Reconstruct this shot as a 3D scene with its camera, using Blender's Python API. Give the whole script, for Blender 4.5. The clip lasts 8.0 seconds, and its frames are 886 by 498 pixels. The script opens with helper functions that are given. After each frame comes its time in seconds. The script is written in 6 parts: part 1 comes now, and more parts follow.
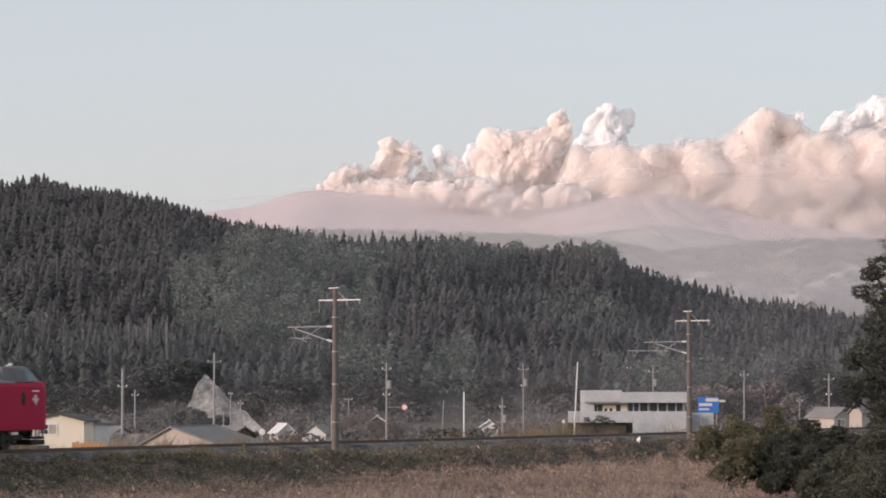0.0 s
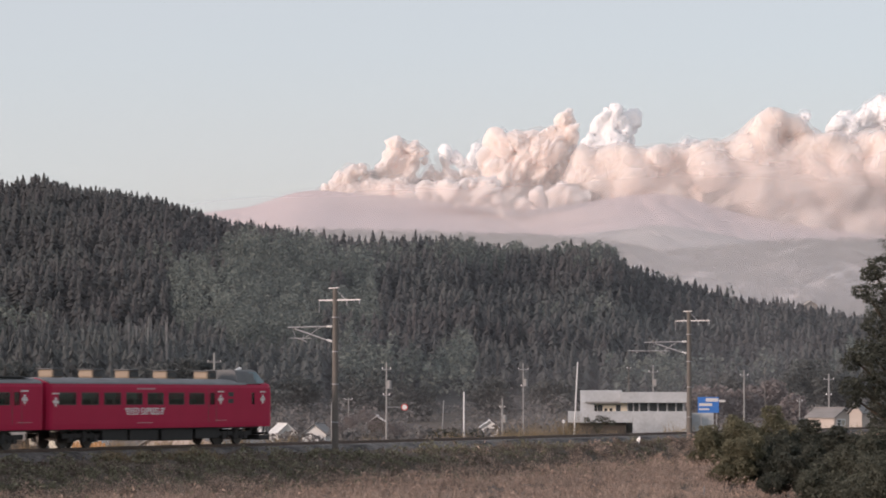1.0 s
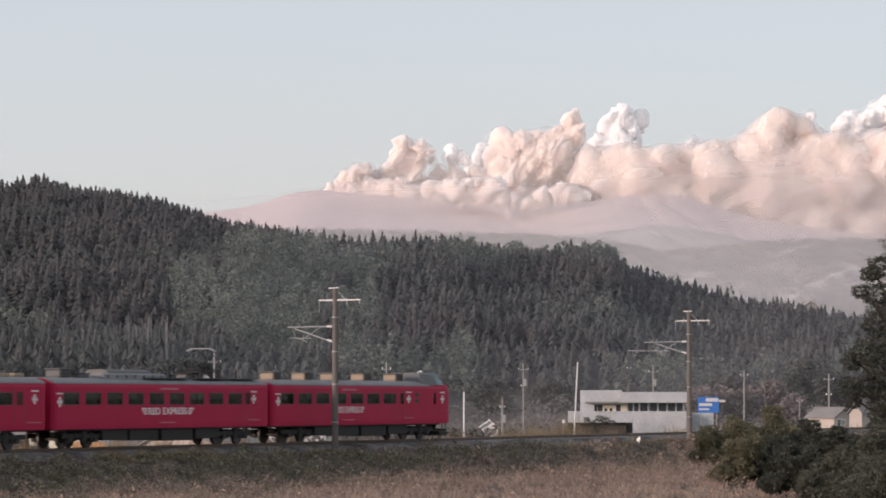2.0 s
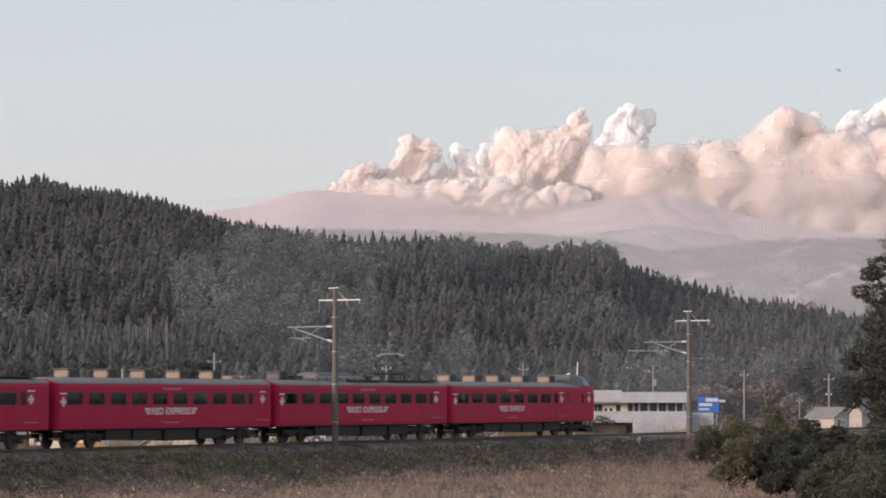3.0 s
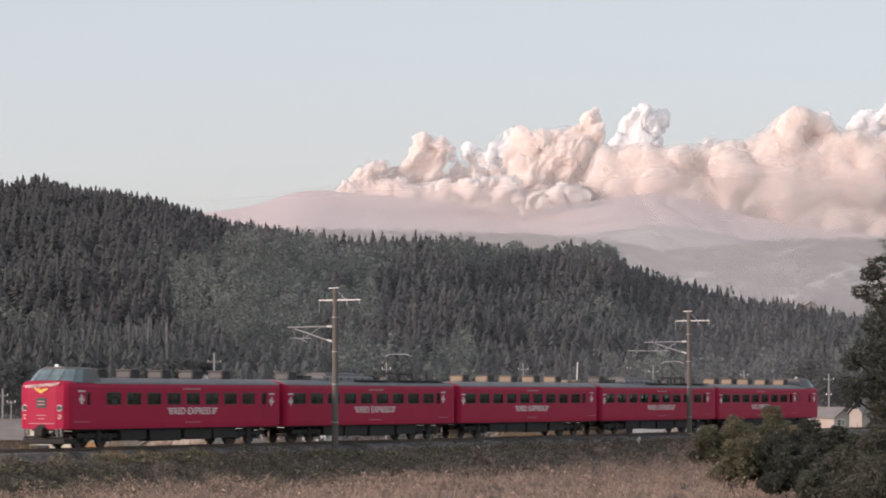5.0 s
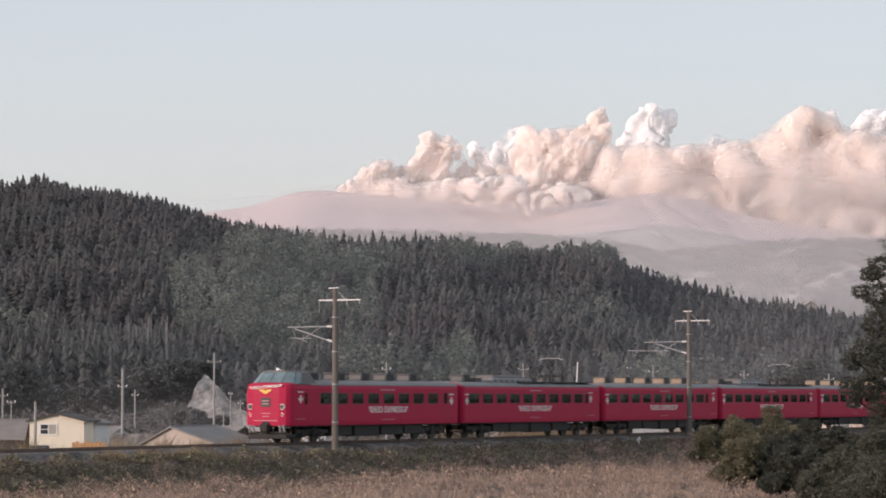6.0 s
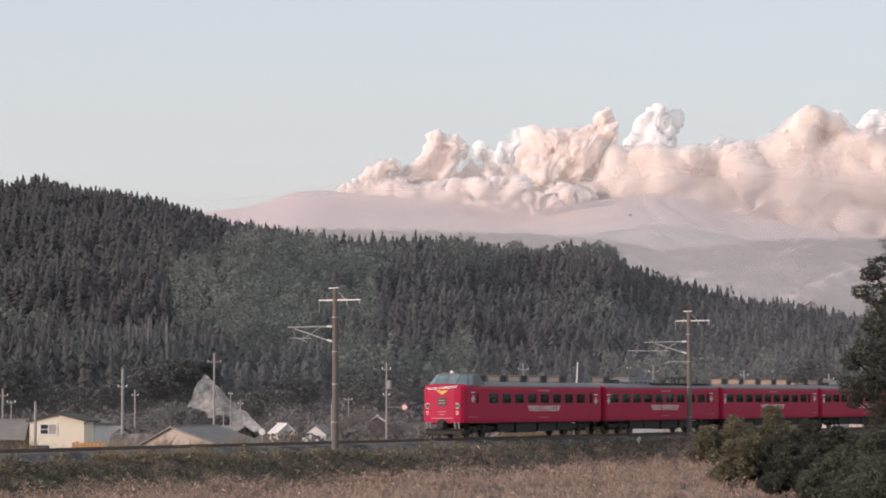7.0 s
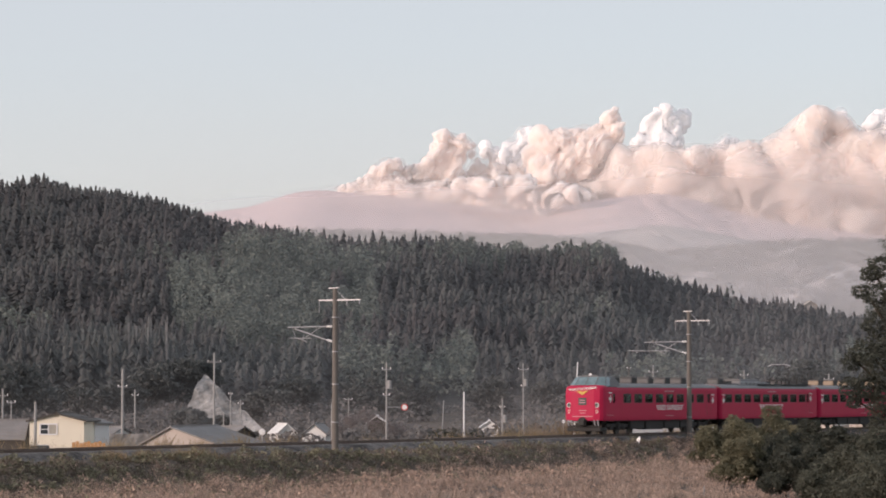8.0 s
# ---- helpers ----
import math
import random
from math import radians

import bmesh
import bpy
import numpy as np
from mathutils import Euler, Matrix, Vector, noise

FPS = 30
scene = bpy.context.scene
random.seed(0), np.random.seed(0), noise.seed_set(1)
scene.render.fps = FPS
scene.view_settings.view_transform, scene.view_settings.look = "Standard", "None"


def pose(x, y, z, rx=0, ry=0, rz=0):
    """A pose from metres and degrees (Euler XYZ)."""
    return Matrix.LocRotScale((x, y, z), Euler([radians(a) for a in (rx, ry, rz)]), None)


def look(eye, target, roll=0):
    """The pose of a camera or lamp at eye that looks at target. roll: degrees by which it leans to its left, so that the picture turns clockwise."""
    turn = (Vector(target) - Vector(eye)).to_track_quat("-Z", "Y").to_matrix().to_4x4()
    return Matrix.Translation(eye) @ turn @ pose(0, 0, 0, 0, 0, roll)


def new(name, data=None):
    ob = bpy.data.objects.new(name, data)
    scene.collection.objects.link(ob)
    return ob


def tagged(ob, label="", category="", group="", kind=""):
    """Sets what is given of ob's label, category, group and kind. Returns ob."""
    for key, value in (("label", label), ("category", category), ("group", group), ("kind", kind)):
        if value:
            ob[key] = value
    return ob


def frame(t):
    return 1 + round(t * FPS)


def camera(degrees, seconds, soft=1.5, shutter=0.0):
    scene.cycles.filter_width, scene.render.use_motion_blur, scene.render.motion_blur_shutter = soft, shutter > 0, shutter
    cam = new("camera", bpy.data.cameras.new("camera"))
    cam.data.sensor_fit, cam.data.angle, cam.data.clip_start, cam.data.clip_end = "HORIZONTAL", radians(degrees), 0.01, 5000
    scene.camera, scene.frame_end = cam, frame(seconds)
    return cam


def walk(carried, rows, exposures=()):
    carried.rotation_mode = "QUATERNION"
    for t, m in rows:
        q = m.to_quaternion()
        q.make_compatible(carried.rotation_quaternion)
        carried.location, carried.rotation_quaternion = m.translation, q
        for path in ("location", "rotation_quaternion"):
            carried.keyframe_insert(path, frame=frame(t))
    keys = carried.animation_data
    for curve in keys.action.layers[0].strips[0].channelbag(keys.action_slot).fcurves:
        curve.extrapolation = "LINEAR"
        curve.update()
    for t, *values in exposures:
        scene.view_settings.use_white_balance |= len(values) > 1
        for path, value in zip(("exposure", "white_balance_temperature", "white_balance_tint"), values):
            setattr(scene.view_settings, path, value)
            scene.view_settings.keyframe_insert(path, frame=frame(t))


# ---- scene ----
cam = camera(17.131, 8.0, 1.8, 0.22)
EYE = pose(0, 0, 2.48, 92.894, 0, 0)
walk(cam, [(0.0, EYE), (8.0, EYE)], [(0.0, -0.045), (1.5, -0.02), (4.0, 0.01), (8.0, 0.03)])

# ---- light: low sun behind the viewer, clear evening sky ----
SUN_AZ, SUN_EL = 238.0, 11.0
world = bpy.data.worlds.new("evening_sky")
scene.world = world
world.use_nodes = True
wn, wl = world.node_tree.nodes, world.node_tree.links
sky = wn.new("ShaderNodeTexSky")
sky.sky_type, sky.sun_disc = "NISHITA", False
sky.sun_elevation, sky.sun_rotation = radians(SUN_EL), radians(SUN_AZ)
sky.air_density, sky.dust_density, sky.ozone_density = 1.0, 0.6, 2.0
haze = wn.new("ShaderNodeMix")
haze.data_type = "RGBA"
dim = wn.new("ShaderNodeVectorMath")
dim.operation = "SCALE"
dim.inputs["Scale"].default_value = 0.13
wl.new(sky.outputs[0], dim.inputs[0])
haze.inputs[0].default_value = 0.66
wl.new(dim.outputs[0], haze.inputs[6])
haze.inputs[7].default_value = (0.808, 0.80, 0.848, 1)
wl.new(haze.outputs[2], wn["Background"].inputs[0])
wn["Background"].inputs[1].default_value = 1.0
sun = new("sun", bpy.data.lights.new("sun", "SUN"))
sun.data.energy, sun.data.angle, sun.data.color = 3.05, radians(14), (1.0, 0.77, 0.69)
sd = Vector((math.sin(radians(SUN_AZ)), math.cos(radians(SUN_AZ)), math.tan(radians(SUN_EL))))
sun.matrix_world = look(sd * 50, (0, 0, 0))


# ---- materials ----
def mat(name, base, rough=0.8, metal=0.0, dark=None, scale=3.0, fine=40.0, bump=0.3, dist=0.02, spread=0.25, leaf=0.0, island=0.0):
    """Two scales of variation between base and dark, with relief."""
    m = bpy.data.materials.new(name)
    m.use_nodes = True
    n, l = m.node_tree.nodes, m.node_tree.links
    p = n["Principled BSDF"]
    dark = dark or tuple(c * 0.65 for c in base)
    tc = n.new("ShaderNodeTexCoord")
    big, small = n.new("ShaderNodeTexNoise"), n.new("ShaderNodeTexNoise")
    big.inputs["Scale"].default_value, small.inputs["Scale"].default_value = scale, fine
    big.inputs["Detail"].default_value, small.inputs["Detail"].default_value = 4, 3
    for t in (big, small):
        l.new(tc.outputs["Object"], t.inputs["Vector"])
    mx = n.new("ShaderNodeMix")
    mx.data_type = "FLOAT"
    mx.inputs[0].default_value = 0.4
    l.new(big.outputs[0], mx.inputs[2])
    l.new(small.outputs[0], mx.inputs[3])
    ramp = n.new("ShaderNodeValToRGB")
    ramp.color_ramp.elements[0].position, ramp.color_ramp.elements[1].position = 0.5 - spread, 0.5 + spread
    ramp.color_ramp.elements[0].color, ramp.color_ramp.elements[1].color = (*dark, 1), (*base, 1)
    fac = mx.outputs[0]
    if island:
        g = n.new("ShaderNodeNewGeometry")
        m2 = n.new("ShaderNodeMix")
        m2.data_type = "FLOAT"
        m2.inputs[0].default_value = island
        l.new(fac, m2.inputs[2])
        l.new(g.outputs["Random Per Island"], m2.inputs[3])
        fac = m2.outputs[0]
    l.new(fac, ramp.inputs[0])
    l.new(ramp.outputs[0], p.inputs["Base Color"])
    p.inputs["Roughness"].default_value, p.inputs["Metallic"].default_value = rough, metal
    if bump:
        b = n.new("ShaderNodeBump")
        b.inputs["Strength"].default_value, b.inputs["Distance"].default_value = bump, dist
        l.new(small.outputs[0], b.inputs["Height"])
        l.new(b.outputs[0], p.inputs["Normal"])
    if leaf:
        tr, ad = n.new("ShaderNodeBsdfTranslucent"), n.new("ShaderNodeMixShader")
        l.new(ramp.outputs[0], tr.inputs[0])
        ad.inputs[0].default_value = leaf
        l.new(p.outputs[0], ad.inputs[1])
        l.new(tr.outputs[0], ad.inputs[2])
        l.new(ad.outputs[0], n["Material Output"].inputs[0])
        p.inputs["Specular IOR Level"].default_value = 0.15
    return m


def glass(name, tint=0.5, gloss=0.12):
    m = bpy.data.materials.new(name)
    m.use_nodes = True
    n, l = m.node_tree.nodes, m.node_tree.links
    n.remove(n["Principled BSDF"])
    t, g, x = n.new("ShaderNodeBsdfTransparent"), n.new("ShaderNodeBsdfGlossy"), n.new("ShaderNodeMixShader")
    t.inputs[0].default_value = (tint * 0.85, tint, tint * 0.95, 1)
    g.inputs["Roughness"].default_value = 0.05
    x.inputs[0].default_value = gloss
    l.new(t.outputs[0], x.inputs[1])
    l.new(g.outputs[0], x.inputs[2])
    l.new(x.outputs[0], n["Material Output"].inputs[0])
    return m


def dull(m, level):
    m.node_tree.nodes["Principled BSDF"].inputs["Specular IOR Level"].default_value = level
    return m


def vapour(name, base, dark, sink):
    """Dense smoke: light sinks in and spreads under the skin."""
    m = mat(name, base, 1.0, 0, dark, 0.008, 0.085, 0.35, 3, 0.3)
    p = m.node_tree.nodes["Principled BSDF"]
    p.inputs["Subsurface Weight"].default_value = 1.0
    p.inputs["Subsurface Radius"].default_value = (1.0, 1.0, 1.0)
    p.inputs["Subsurface Scale"].default_value = sink
    p.inputs["Specular IOR Level"].default_value = 0.0
    return m


def wisp(name, colour, most):
    """Thin smoke: patchy, partly clear."""
    m = bpy.data.materials.new(name)
    m.use_nodes = True
    n, l = m.node_tree.nodes, m.node_tree.links
    n.remove(n["Principled BSDF"])
    tc, nz, mr = n.new("ShaderNodeTexCoord"), n.new("ShaderNodeTexNoise"), n.new("ShaderNodeMapRange")
    l.new(tc.outputs["Object"], nz.inputs["Vector"])
    nz.inputs["Scale"].default_value, nz.inputs["Detail"].default_value = 0.022, 2
    l.new(nz.outputs[0], mr.inputs[0])
    mr.inputs[1].default_value, mr.inputs[2].default_value, mr.inputs[3].default_value, mr.inputs[4].default_value = 0.30, 0.70, 0.05, most
    t, d, tr, a, b = n.new("ShaderNodeBsdfTransparent"), n.new("ShaderNodeBsdfDiffuse"), n.new("ShaderNodeBsdfTranslucent"), n.new("ShaderNodeMixShader"), n.new("ShaderNodeMixShader")
    d.inputs[0].default_value = tr.inputs[0].default_value = (*colour, 1)
    a.inputs[0].default_value = 0.4
    l.new(d.outputs[0], a.inputs[1])
    l.new(tr.outputs[0], a.inputs[2])
    l.new(mr.outputs[0], b.inputs[0])
    l.new(t.outputs[0], b.inputs[1])
    l.new(a.outputs[0], b.inputs[2])
    l.new(b.outputs[0], n["Material Output"].inputs[0])
    return m


def haze_sheet_skin(name, colour, most, patch=3.0):
    """Skin of a sheet that stands in for haze: densest in its middle, fading to nothing at its rim."""
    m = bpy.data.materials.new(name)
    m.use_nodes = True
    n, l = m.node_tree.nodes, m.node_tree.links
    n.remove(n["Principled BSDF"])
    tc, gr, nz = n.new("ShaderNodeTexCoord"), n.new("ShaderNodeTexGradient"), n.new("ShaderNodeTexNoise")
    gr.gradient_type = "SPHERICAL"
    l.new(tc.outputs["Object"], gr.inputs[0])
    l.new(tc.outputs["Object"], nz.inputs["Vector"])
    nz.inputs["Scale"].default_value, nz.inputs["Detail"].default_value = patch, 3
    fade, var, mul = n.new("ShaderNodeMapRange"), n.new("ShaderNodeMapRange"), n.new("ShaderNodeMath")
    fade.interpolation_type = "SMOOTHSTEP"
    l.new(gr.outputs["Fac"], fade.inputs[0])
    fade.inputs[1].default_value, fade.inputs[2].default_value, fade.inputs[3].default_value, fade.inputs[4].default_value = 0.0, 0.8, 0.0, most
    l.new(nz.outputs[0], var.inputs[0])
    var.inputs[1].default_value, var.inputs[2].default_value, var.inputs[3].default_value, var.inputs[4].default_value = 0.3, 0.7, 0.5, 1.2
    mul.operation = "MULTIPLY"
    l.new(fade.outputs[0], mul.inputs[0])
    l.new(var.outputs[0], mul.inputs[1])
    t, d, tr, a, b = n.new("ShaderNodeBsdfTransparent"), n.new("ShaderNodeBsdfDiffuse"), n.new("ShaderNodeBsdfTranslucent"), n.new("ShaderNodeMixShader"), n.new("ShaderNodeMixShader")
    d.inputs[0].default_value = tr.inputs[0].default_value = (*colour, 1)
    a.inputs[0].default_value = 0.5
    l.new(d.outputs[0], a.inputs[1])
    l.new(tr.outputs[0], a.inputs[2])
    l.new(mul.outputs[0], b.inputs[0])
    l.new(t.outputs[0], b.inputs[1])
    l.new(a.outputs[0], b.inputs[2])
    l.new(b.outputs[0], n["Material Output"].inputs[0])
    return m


M = {
    "hillmist": haze_sheet_skin("hill_haze", (0.74, 0.82, 0.92), 0.086, 2.0),
    "valleymist": haze_sheet_skin("valley_haze", (0.84, 0.82, 0.84), 0.11, 4.0),
    "woodsmoke": haze_sheet_skin("wood_smoke", (0.85, 0.82, 0.83), 0.075, 2.2),
    "farmist": haze_sheet_skin("distance_haze", (0.82, 0.83, 0.88), 0.40, 1.2),
    "airmist": haze_sheet_skin("air_haze", (0.99, 0.93, 0.905), 0.47, 0.8),
    "ashmist": haze_sheet_skin("ash_haze", (0.95, 0.83, 0.77), 0.62, 4.0),
    "ashbank": haze_sheet_skin("settled_ash_veil", (0.96, 0.84, 0.78), 0.55, 5.0),
    "veil": wisp("ash_wisps", (0.93, 0.85, 0.81), 0.5),
    "thinveil": wisp("thin_ash_wisps", (0.94, 0.86, 0.825), 0.22),
    "cloudveil": wisp("steam_wisps", (0.98, 0.97, 0.97), 0.3),
    "red": dull(mat("train_red_paint", (0.45, 0.018, 0.068), 0.55, 0, (0.38, 0.014, 0.056), 0.8, 25, 0.05, 0.003), 0.18),
    "roofgrey": mat("roof_grey_paint", (0.23, 0.235, 0.24), 0.7, 0, (0.13, 0.13, 0.135), 1.0, 12, 0.1),
    "cabgrey": mat("cab_grey", (0.13, 0.133, 0.135), 0.6, 0, (0.08, 0.082, 0.084), 1.0, 12, 0.1),
    "under": mat("underframe_grime", (0.045, 0.042, 0.040), 0.8, 0, (0.022, 0.021, 0.02), 2, 20, 0.3),
    "box": mat("equipment_grey", (0.034, 0.033, 0.031), 0.8, 0, (0.018, 0.017, 0.016), 2, 20, 0.2),
    "tan": mat("cooler_cream_paint", (0.31, 0.24, 0.17), 0.6, 0, (0.22, 0.17, 0.12), 2, 20, 0.1),
    "coolgrey": mat("cooler_grey_paint", (0.115, 0.115, 0.115), 0.6, 0, None, 2, 20, 0.1),
    "louvre": mat("louvre_dark", (0.05, 0.05, 0.05), 0.7),
    "white": mat("white_lettering", (0.75, 0.73, 0.72), 0.5, 0, (0.66, 0.64, 0.62), 3, 30, 0.0),
    "faded": mat("faded_lettering", (0.50, 0.28, 0.30), 0.6, 0, (0.40, 0.17, 0.20), 3, 30, 0.0),
    "gold": mat("gold_trim", (0.55, 0.40, 0.10), 0.4, 0.5),
    "steel": mat("galvanised_steel", (0.46, 0.46, 0.47), 0.55, 0.5, (0.28, 0.28, 0.29), 4, 40, 0.1),
    "wheel": mat("wheel_steel", (0.10, 0.09, 0.085), 0.5, 0.6),
    "rail": mat("rail_steel", (0.16, 0.12, 0.10), 0.5, 0.5, (0.09, 0.06, 0.05), 3, 30, 0.2),
    "ballast": mat("ballast_stone", (0.158, 0.146, 0.138), 0.95, 0, (0.035, 0.031, 0.029), 0.5, 4, 1.0, 0.08, 0.10),
    "sleeper": mat("concrete_sleeper", (0.30, 0.29, 0.27), 0.9),
    "concrete": mat("mast_concrete", (0.175, 0.16, 0.142), 0.85, 0, (0.115, 0.103, 0.092), 1.5, 15, 0.3),
    "insul": mat("porcelain_white", (0.80, 0.80, 0.80), 0.25, 0, (0.7, 0.7, 0.7), 4, 40, 0),
    "wire": mat("wire_dark", (0.10, 0.10, 0.10), 0.6),
    "soil": mat("bank_soil", (0.15, 0.12, 0.095), 0.95, 0, (0.06, 0.05, 0.038), 0.25, 3, 0.8, 0.1),
    "drygrass": mat("dry_grass", (0.62, 0.48, 0.395), 0.85, 0, (0.21, 0.165, 0.14), 0.16, 1.3, 0, 0.02, 0.15, 0.25, 0.28),
    "greengrass": mat("green_grass", (0.32, 0.30, 0.235), 0.85, 0, (0.08, 0.085, 0.06), 0.5, 2, 0, 0.02, 0.3, 0.25, 0.5),
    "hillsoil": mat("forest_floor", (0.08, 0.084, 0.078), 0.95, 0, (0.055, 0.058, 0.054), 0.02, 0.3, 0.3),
    # Hill greens lifted well above life: some of the haze is painted in.
    "cedar": mat("hazed_cedar_needles", (0.180, 0.195, 0.190), 0.85, 0, (0.165, 0.157, 0.158), 0.010, 0.06, 0, 0.02, 0.12, 0.52, 0.08),
    "bamboo": mat("hazed_bamboo_leaves", (0.265, 0.295, 0.265), 0.85, 0, (0.12, 0.137, 0.128), 0.02, 0.22, 0, 0.02, 0.16, 0.35, 0.12),
    "trunk": mat("pale_trunk", (0.25, 0.245, 0.24), 0.9),
    "bark": mat("dark_bark", (0.07, 0.055, 0.04), 0.9),
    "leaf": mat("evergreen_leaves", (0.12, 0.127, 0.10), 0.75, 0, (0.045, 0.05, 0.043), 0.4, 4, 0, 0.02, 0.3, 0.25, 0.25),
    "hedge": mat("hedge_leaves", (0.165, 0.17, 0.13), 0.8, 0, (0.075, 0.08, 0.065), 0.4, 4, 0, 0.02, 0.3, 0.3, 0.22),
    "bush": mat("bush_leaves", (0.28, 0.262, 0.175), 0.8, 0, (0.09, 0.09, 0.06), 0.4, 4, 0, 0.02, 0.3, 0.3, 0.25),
    "ash": mat("ash_slope", (0.66, 0.545, 0.55), 0.95, 0, (0.57, 0.47, 0.475), 0.004, 0.03, 0.5, 10),
    # Far slopes and their trees painted pale: distance haze is in both colours.
    "hazedfarhill": mat("hazed_far_ground", (0.50, 0.46, 0.45), 0.95, 0, (0.33, 0.33, 0.33), 0.02, 0.11, 0.35, 5, 0.16),
    "hazedfartrees": mat("hazed_far_trees", (0.40, 0.40, 0.39), 0.95, 0, (0.32, 0.325, 0.32), 0.012, 0.08, 0, 0.02, 0.25, 0.3, 0.4),
    "smoke": vapour("ash_smoke", (0.87, 0.765, 0.71), (0.82, 0.715, 0.665), 20.0),
    "softsmoke": vapour("settled_ash_smoke", (0.87, 0.765, 0.705), (0.83, 0.725, 0.665), 45.0),
    "cloud": vapour("white_steam", (0.995, 0.99, 0.99), (0.98, 0.97, 0.97), 10.0),
    "pinkwall": mat("pinkish_render", (0.54, 0.48, 0.43), 0.85, 0, (0.42, 0.37, 0.33), 0.5, 8, 0.1),
    "cream": mat("cream_render", (0.78, 0.73, 0.60), 0.85, 0, (0.70, 0.65, 0.53), 0.5, 8, 0.1),
    "whitewall": mat("white_wall", (0.74, 0.74, 0.72), 0.85, 0, (0.60, 0.60, 0.59), 0.4, 6, 0.1),
    "stained": mat("stained_white_wall", (0.55, 0.58, 0.60), 0.85, 0, (0.34, 0.355, 0.365), 0.35, 3.0, 0.15),
    "tile": mat("grey_roof_tile", (0.27, 0.26, 0.255), 0.7, 0, (0.17, 0.165, 0.16), 0.6, 6, 0.4, 0.05),
    "darktrim": mat("dark_trim", (0.08, 0.07, 0.06), 0.7),
    "pane": mat("window_pane", (0.05, 0.06, 0.07), 0.08, 0, (0.04, 0.05, 0.055), 1, 5, 0),
    "blue": mat("blue_sign_paint", (0.06, 0.22, 0.62), 0.5, 0, (0.05, 0.18, 0.55), 2, 10, 0),
    "orange": mat("orange_sheet", (0.55, 0.31, 0.14), 0.7, 0, (0.42, 0.22, 0.09), 1, 8, 0.2),
    "shot": mat("sprayed_concrete", (0.44, 0.435, 0.425), 0.9, 0, (0.10, 0.10, 0.095), 0.16, 0.8, 1.0, 0.6, 0.16),
    "seat": mat("seat_cloth", (0.12, 0.06, 0.05), 0.9),
    "signred": mat("sign_red", (0.55, 0.05, 0.04), 0.5),
    "polegrey": mat("pole_grey", (0.34, 0.34, 0.335), 0.8, 0, (0.25, 0.25, 0.245), 1, 8, 0.1),
    "darkpole": mat("pole_dark", (0.16, 0.15, 0.14), 0.8),
    "tallgrass": mat("straw_grass", (0.40, 0.31, 0.20), 0.85, 0, (0.17, 0.14, 0.085), 0.3, 3, 0, 0.02, 0.3, 0.25, 0.5),
    "curtain": mat("curtain_behind_glass", (0.42, 0.40, 0.34), 0.4, 0, (0.32, 0.30, 0.26), 2, 12, 0),
    "plume": mat("grass_plumes", (0.68, 0.50, 0.395), 0.9, 0, (0.18, 0.14, 0.12), 0.5, 1.6, 0, 0.02, 0.3, 0.3, 0.4),
    "weed": mat("bank_weeds", (0.36, 0.335, 0.23), 0.85, 0, (0.10, 0.10, 0.072), 0.5, 2, 0, 0.02, 0.3, 0.25, 0.5),
    "stalk": mat("dead_stalks", (0.30, 0.245, 0.20), 0.9, 0, (0.10, 0.082, 0.07), 0.5, 2, 0, 0.02, 0.25, 0.25, 0.3),
    "rosewood": mat("bare_rosy_twigs", (0.28, 0.25, 0.245), 0.9, 0, (0.18, 0.16, 0.155), 0.05, 0.5, 0, 0.02, 0.3, 0.3, 0.3),
    "thicket": mat("bare_thicket", (0.22, 0.21, 0.205), 0.9, 0, (0.13, 0.128, 0.125), 0.05, 0.5, 0, 0.02, 0.3, 0.2, 0.25),
    "greytree": mat("grey_green_leaves", (0.165, 0.176, 0.172), 0.85, 0, (0.085, 0.092, 0.091), 0.1, 0.8, 0, 0.02, 0.3, 0.3, 0.25),
    "bird": mat("dark_feathers", (0.04, 0.035, 0.03), 0.8),
    # Cab glass: the sky's pale teal reflection is painted into the base colour.
    "screen": mat("sky_tinted_windscreen", (0.23, 0.33, 0.355), 0.06, 0, (0.07, 0.115, 0.13), 1, 5, 0),
    "board": mat("dark_board", (0.055, 0.06, 0.058), 0.6),
    "glass": glass("train_glass", 0.60, 0.045),
}


# ---- mesh helpers ----
def part(name, bm, material, parent=None, label="", smooth=False):
    me = bpy.data.meshes.new(name)
    bm.normal_update()
    bm.to_mesh(me)
    bm.free()
    me.materials.append(M[material])
    if smooth:
        me.polygons.foreach_set("use_smooth", [True] * len(me.polygons))
    ob = new(name, me)
    ob.parent = parent
    return tagged(ob, label)


def empty(name, m, label, category, group=""):
    e = new(name)
    e.empty_display_size = 0.2
    e.matrix_basis = m
    return tagged(e, label, category, group)


def box(bm, x0, x1, y0, y1, z0, z1, bevel=0.0):
    r = bmesh.ops.create_cube(bm, size=1)["verts"]
    bmesh.ops.scale(bm, vec=(x1 - x0, y1 - y0, z1 - z0), verts=r)
    bmesh.ops.translate(bm, vec=((x0 + x1) / 2, (y0 + y1) / 2, (z0 + z1) / 2), verts=r)
    if bevel:
        es = list({e for v in r for e in v.link_edges})
        bmesh.ops.bevel(bm, geom=es, offset=bevel, segments=2, affect="EDGES", profile=0.5)
    return bm


def boxes(*rows, bevel=0.0):
    bm = bmesh.new()
    for r in rows:
        box(bm, *r, bevel=bevel)
    return bm


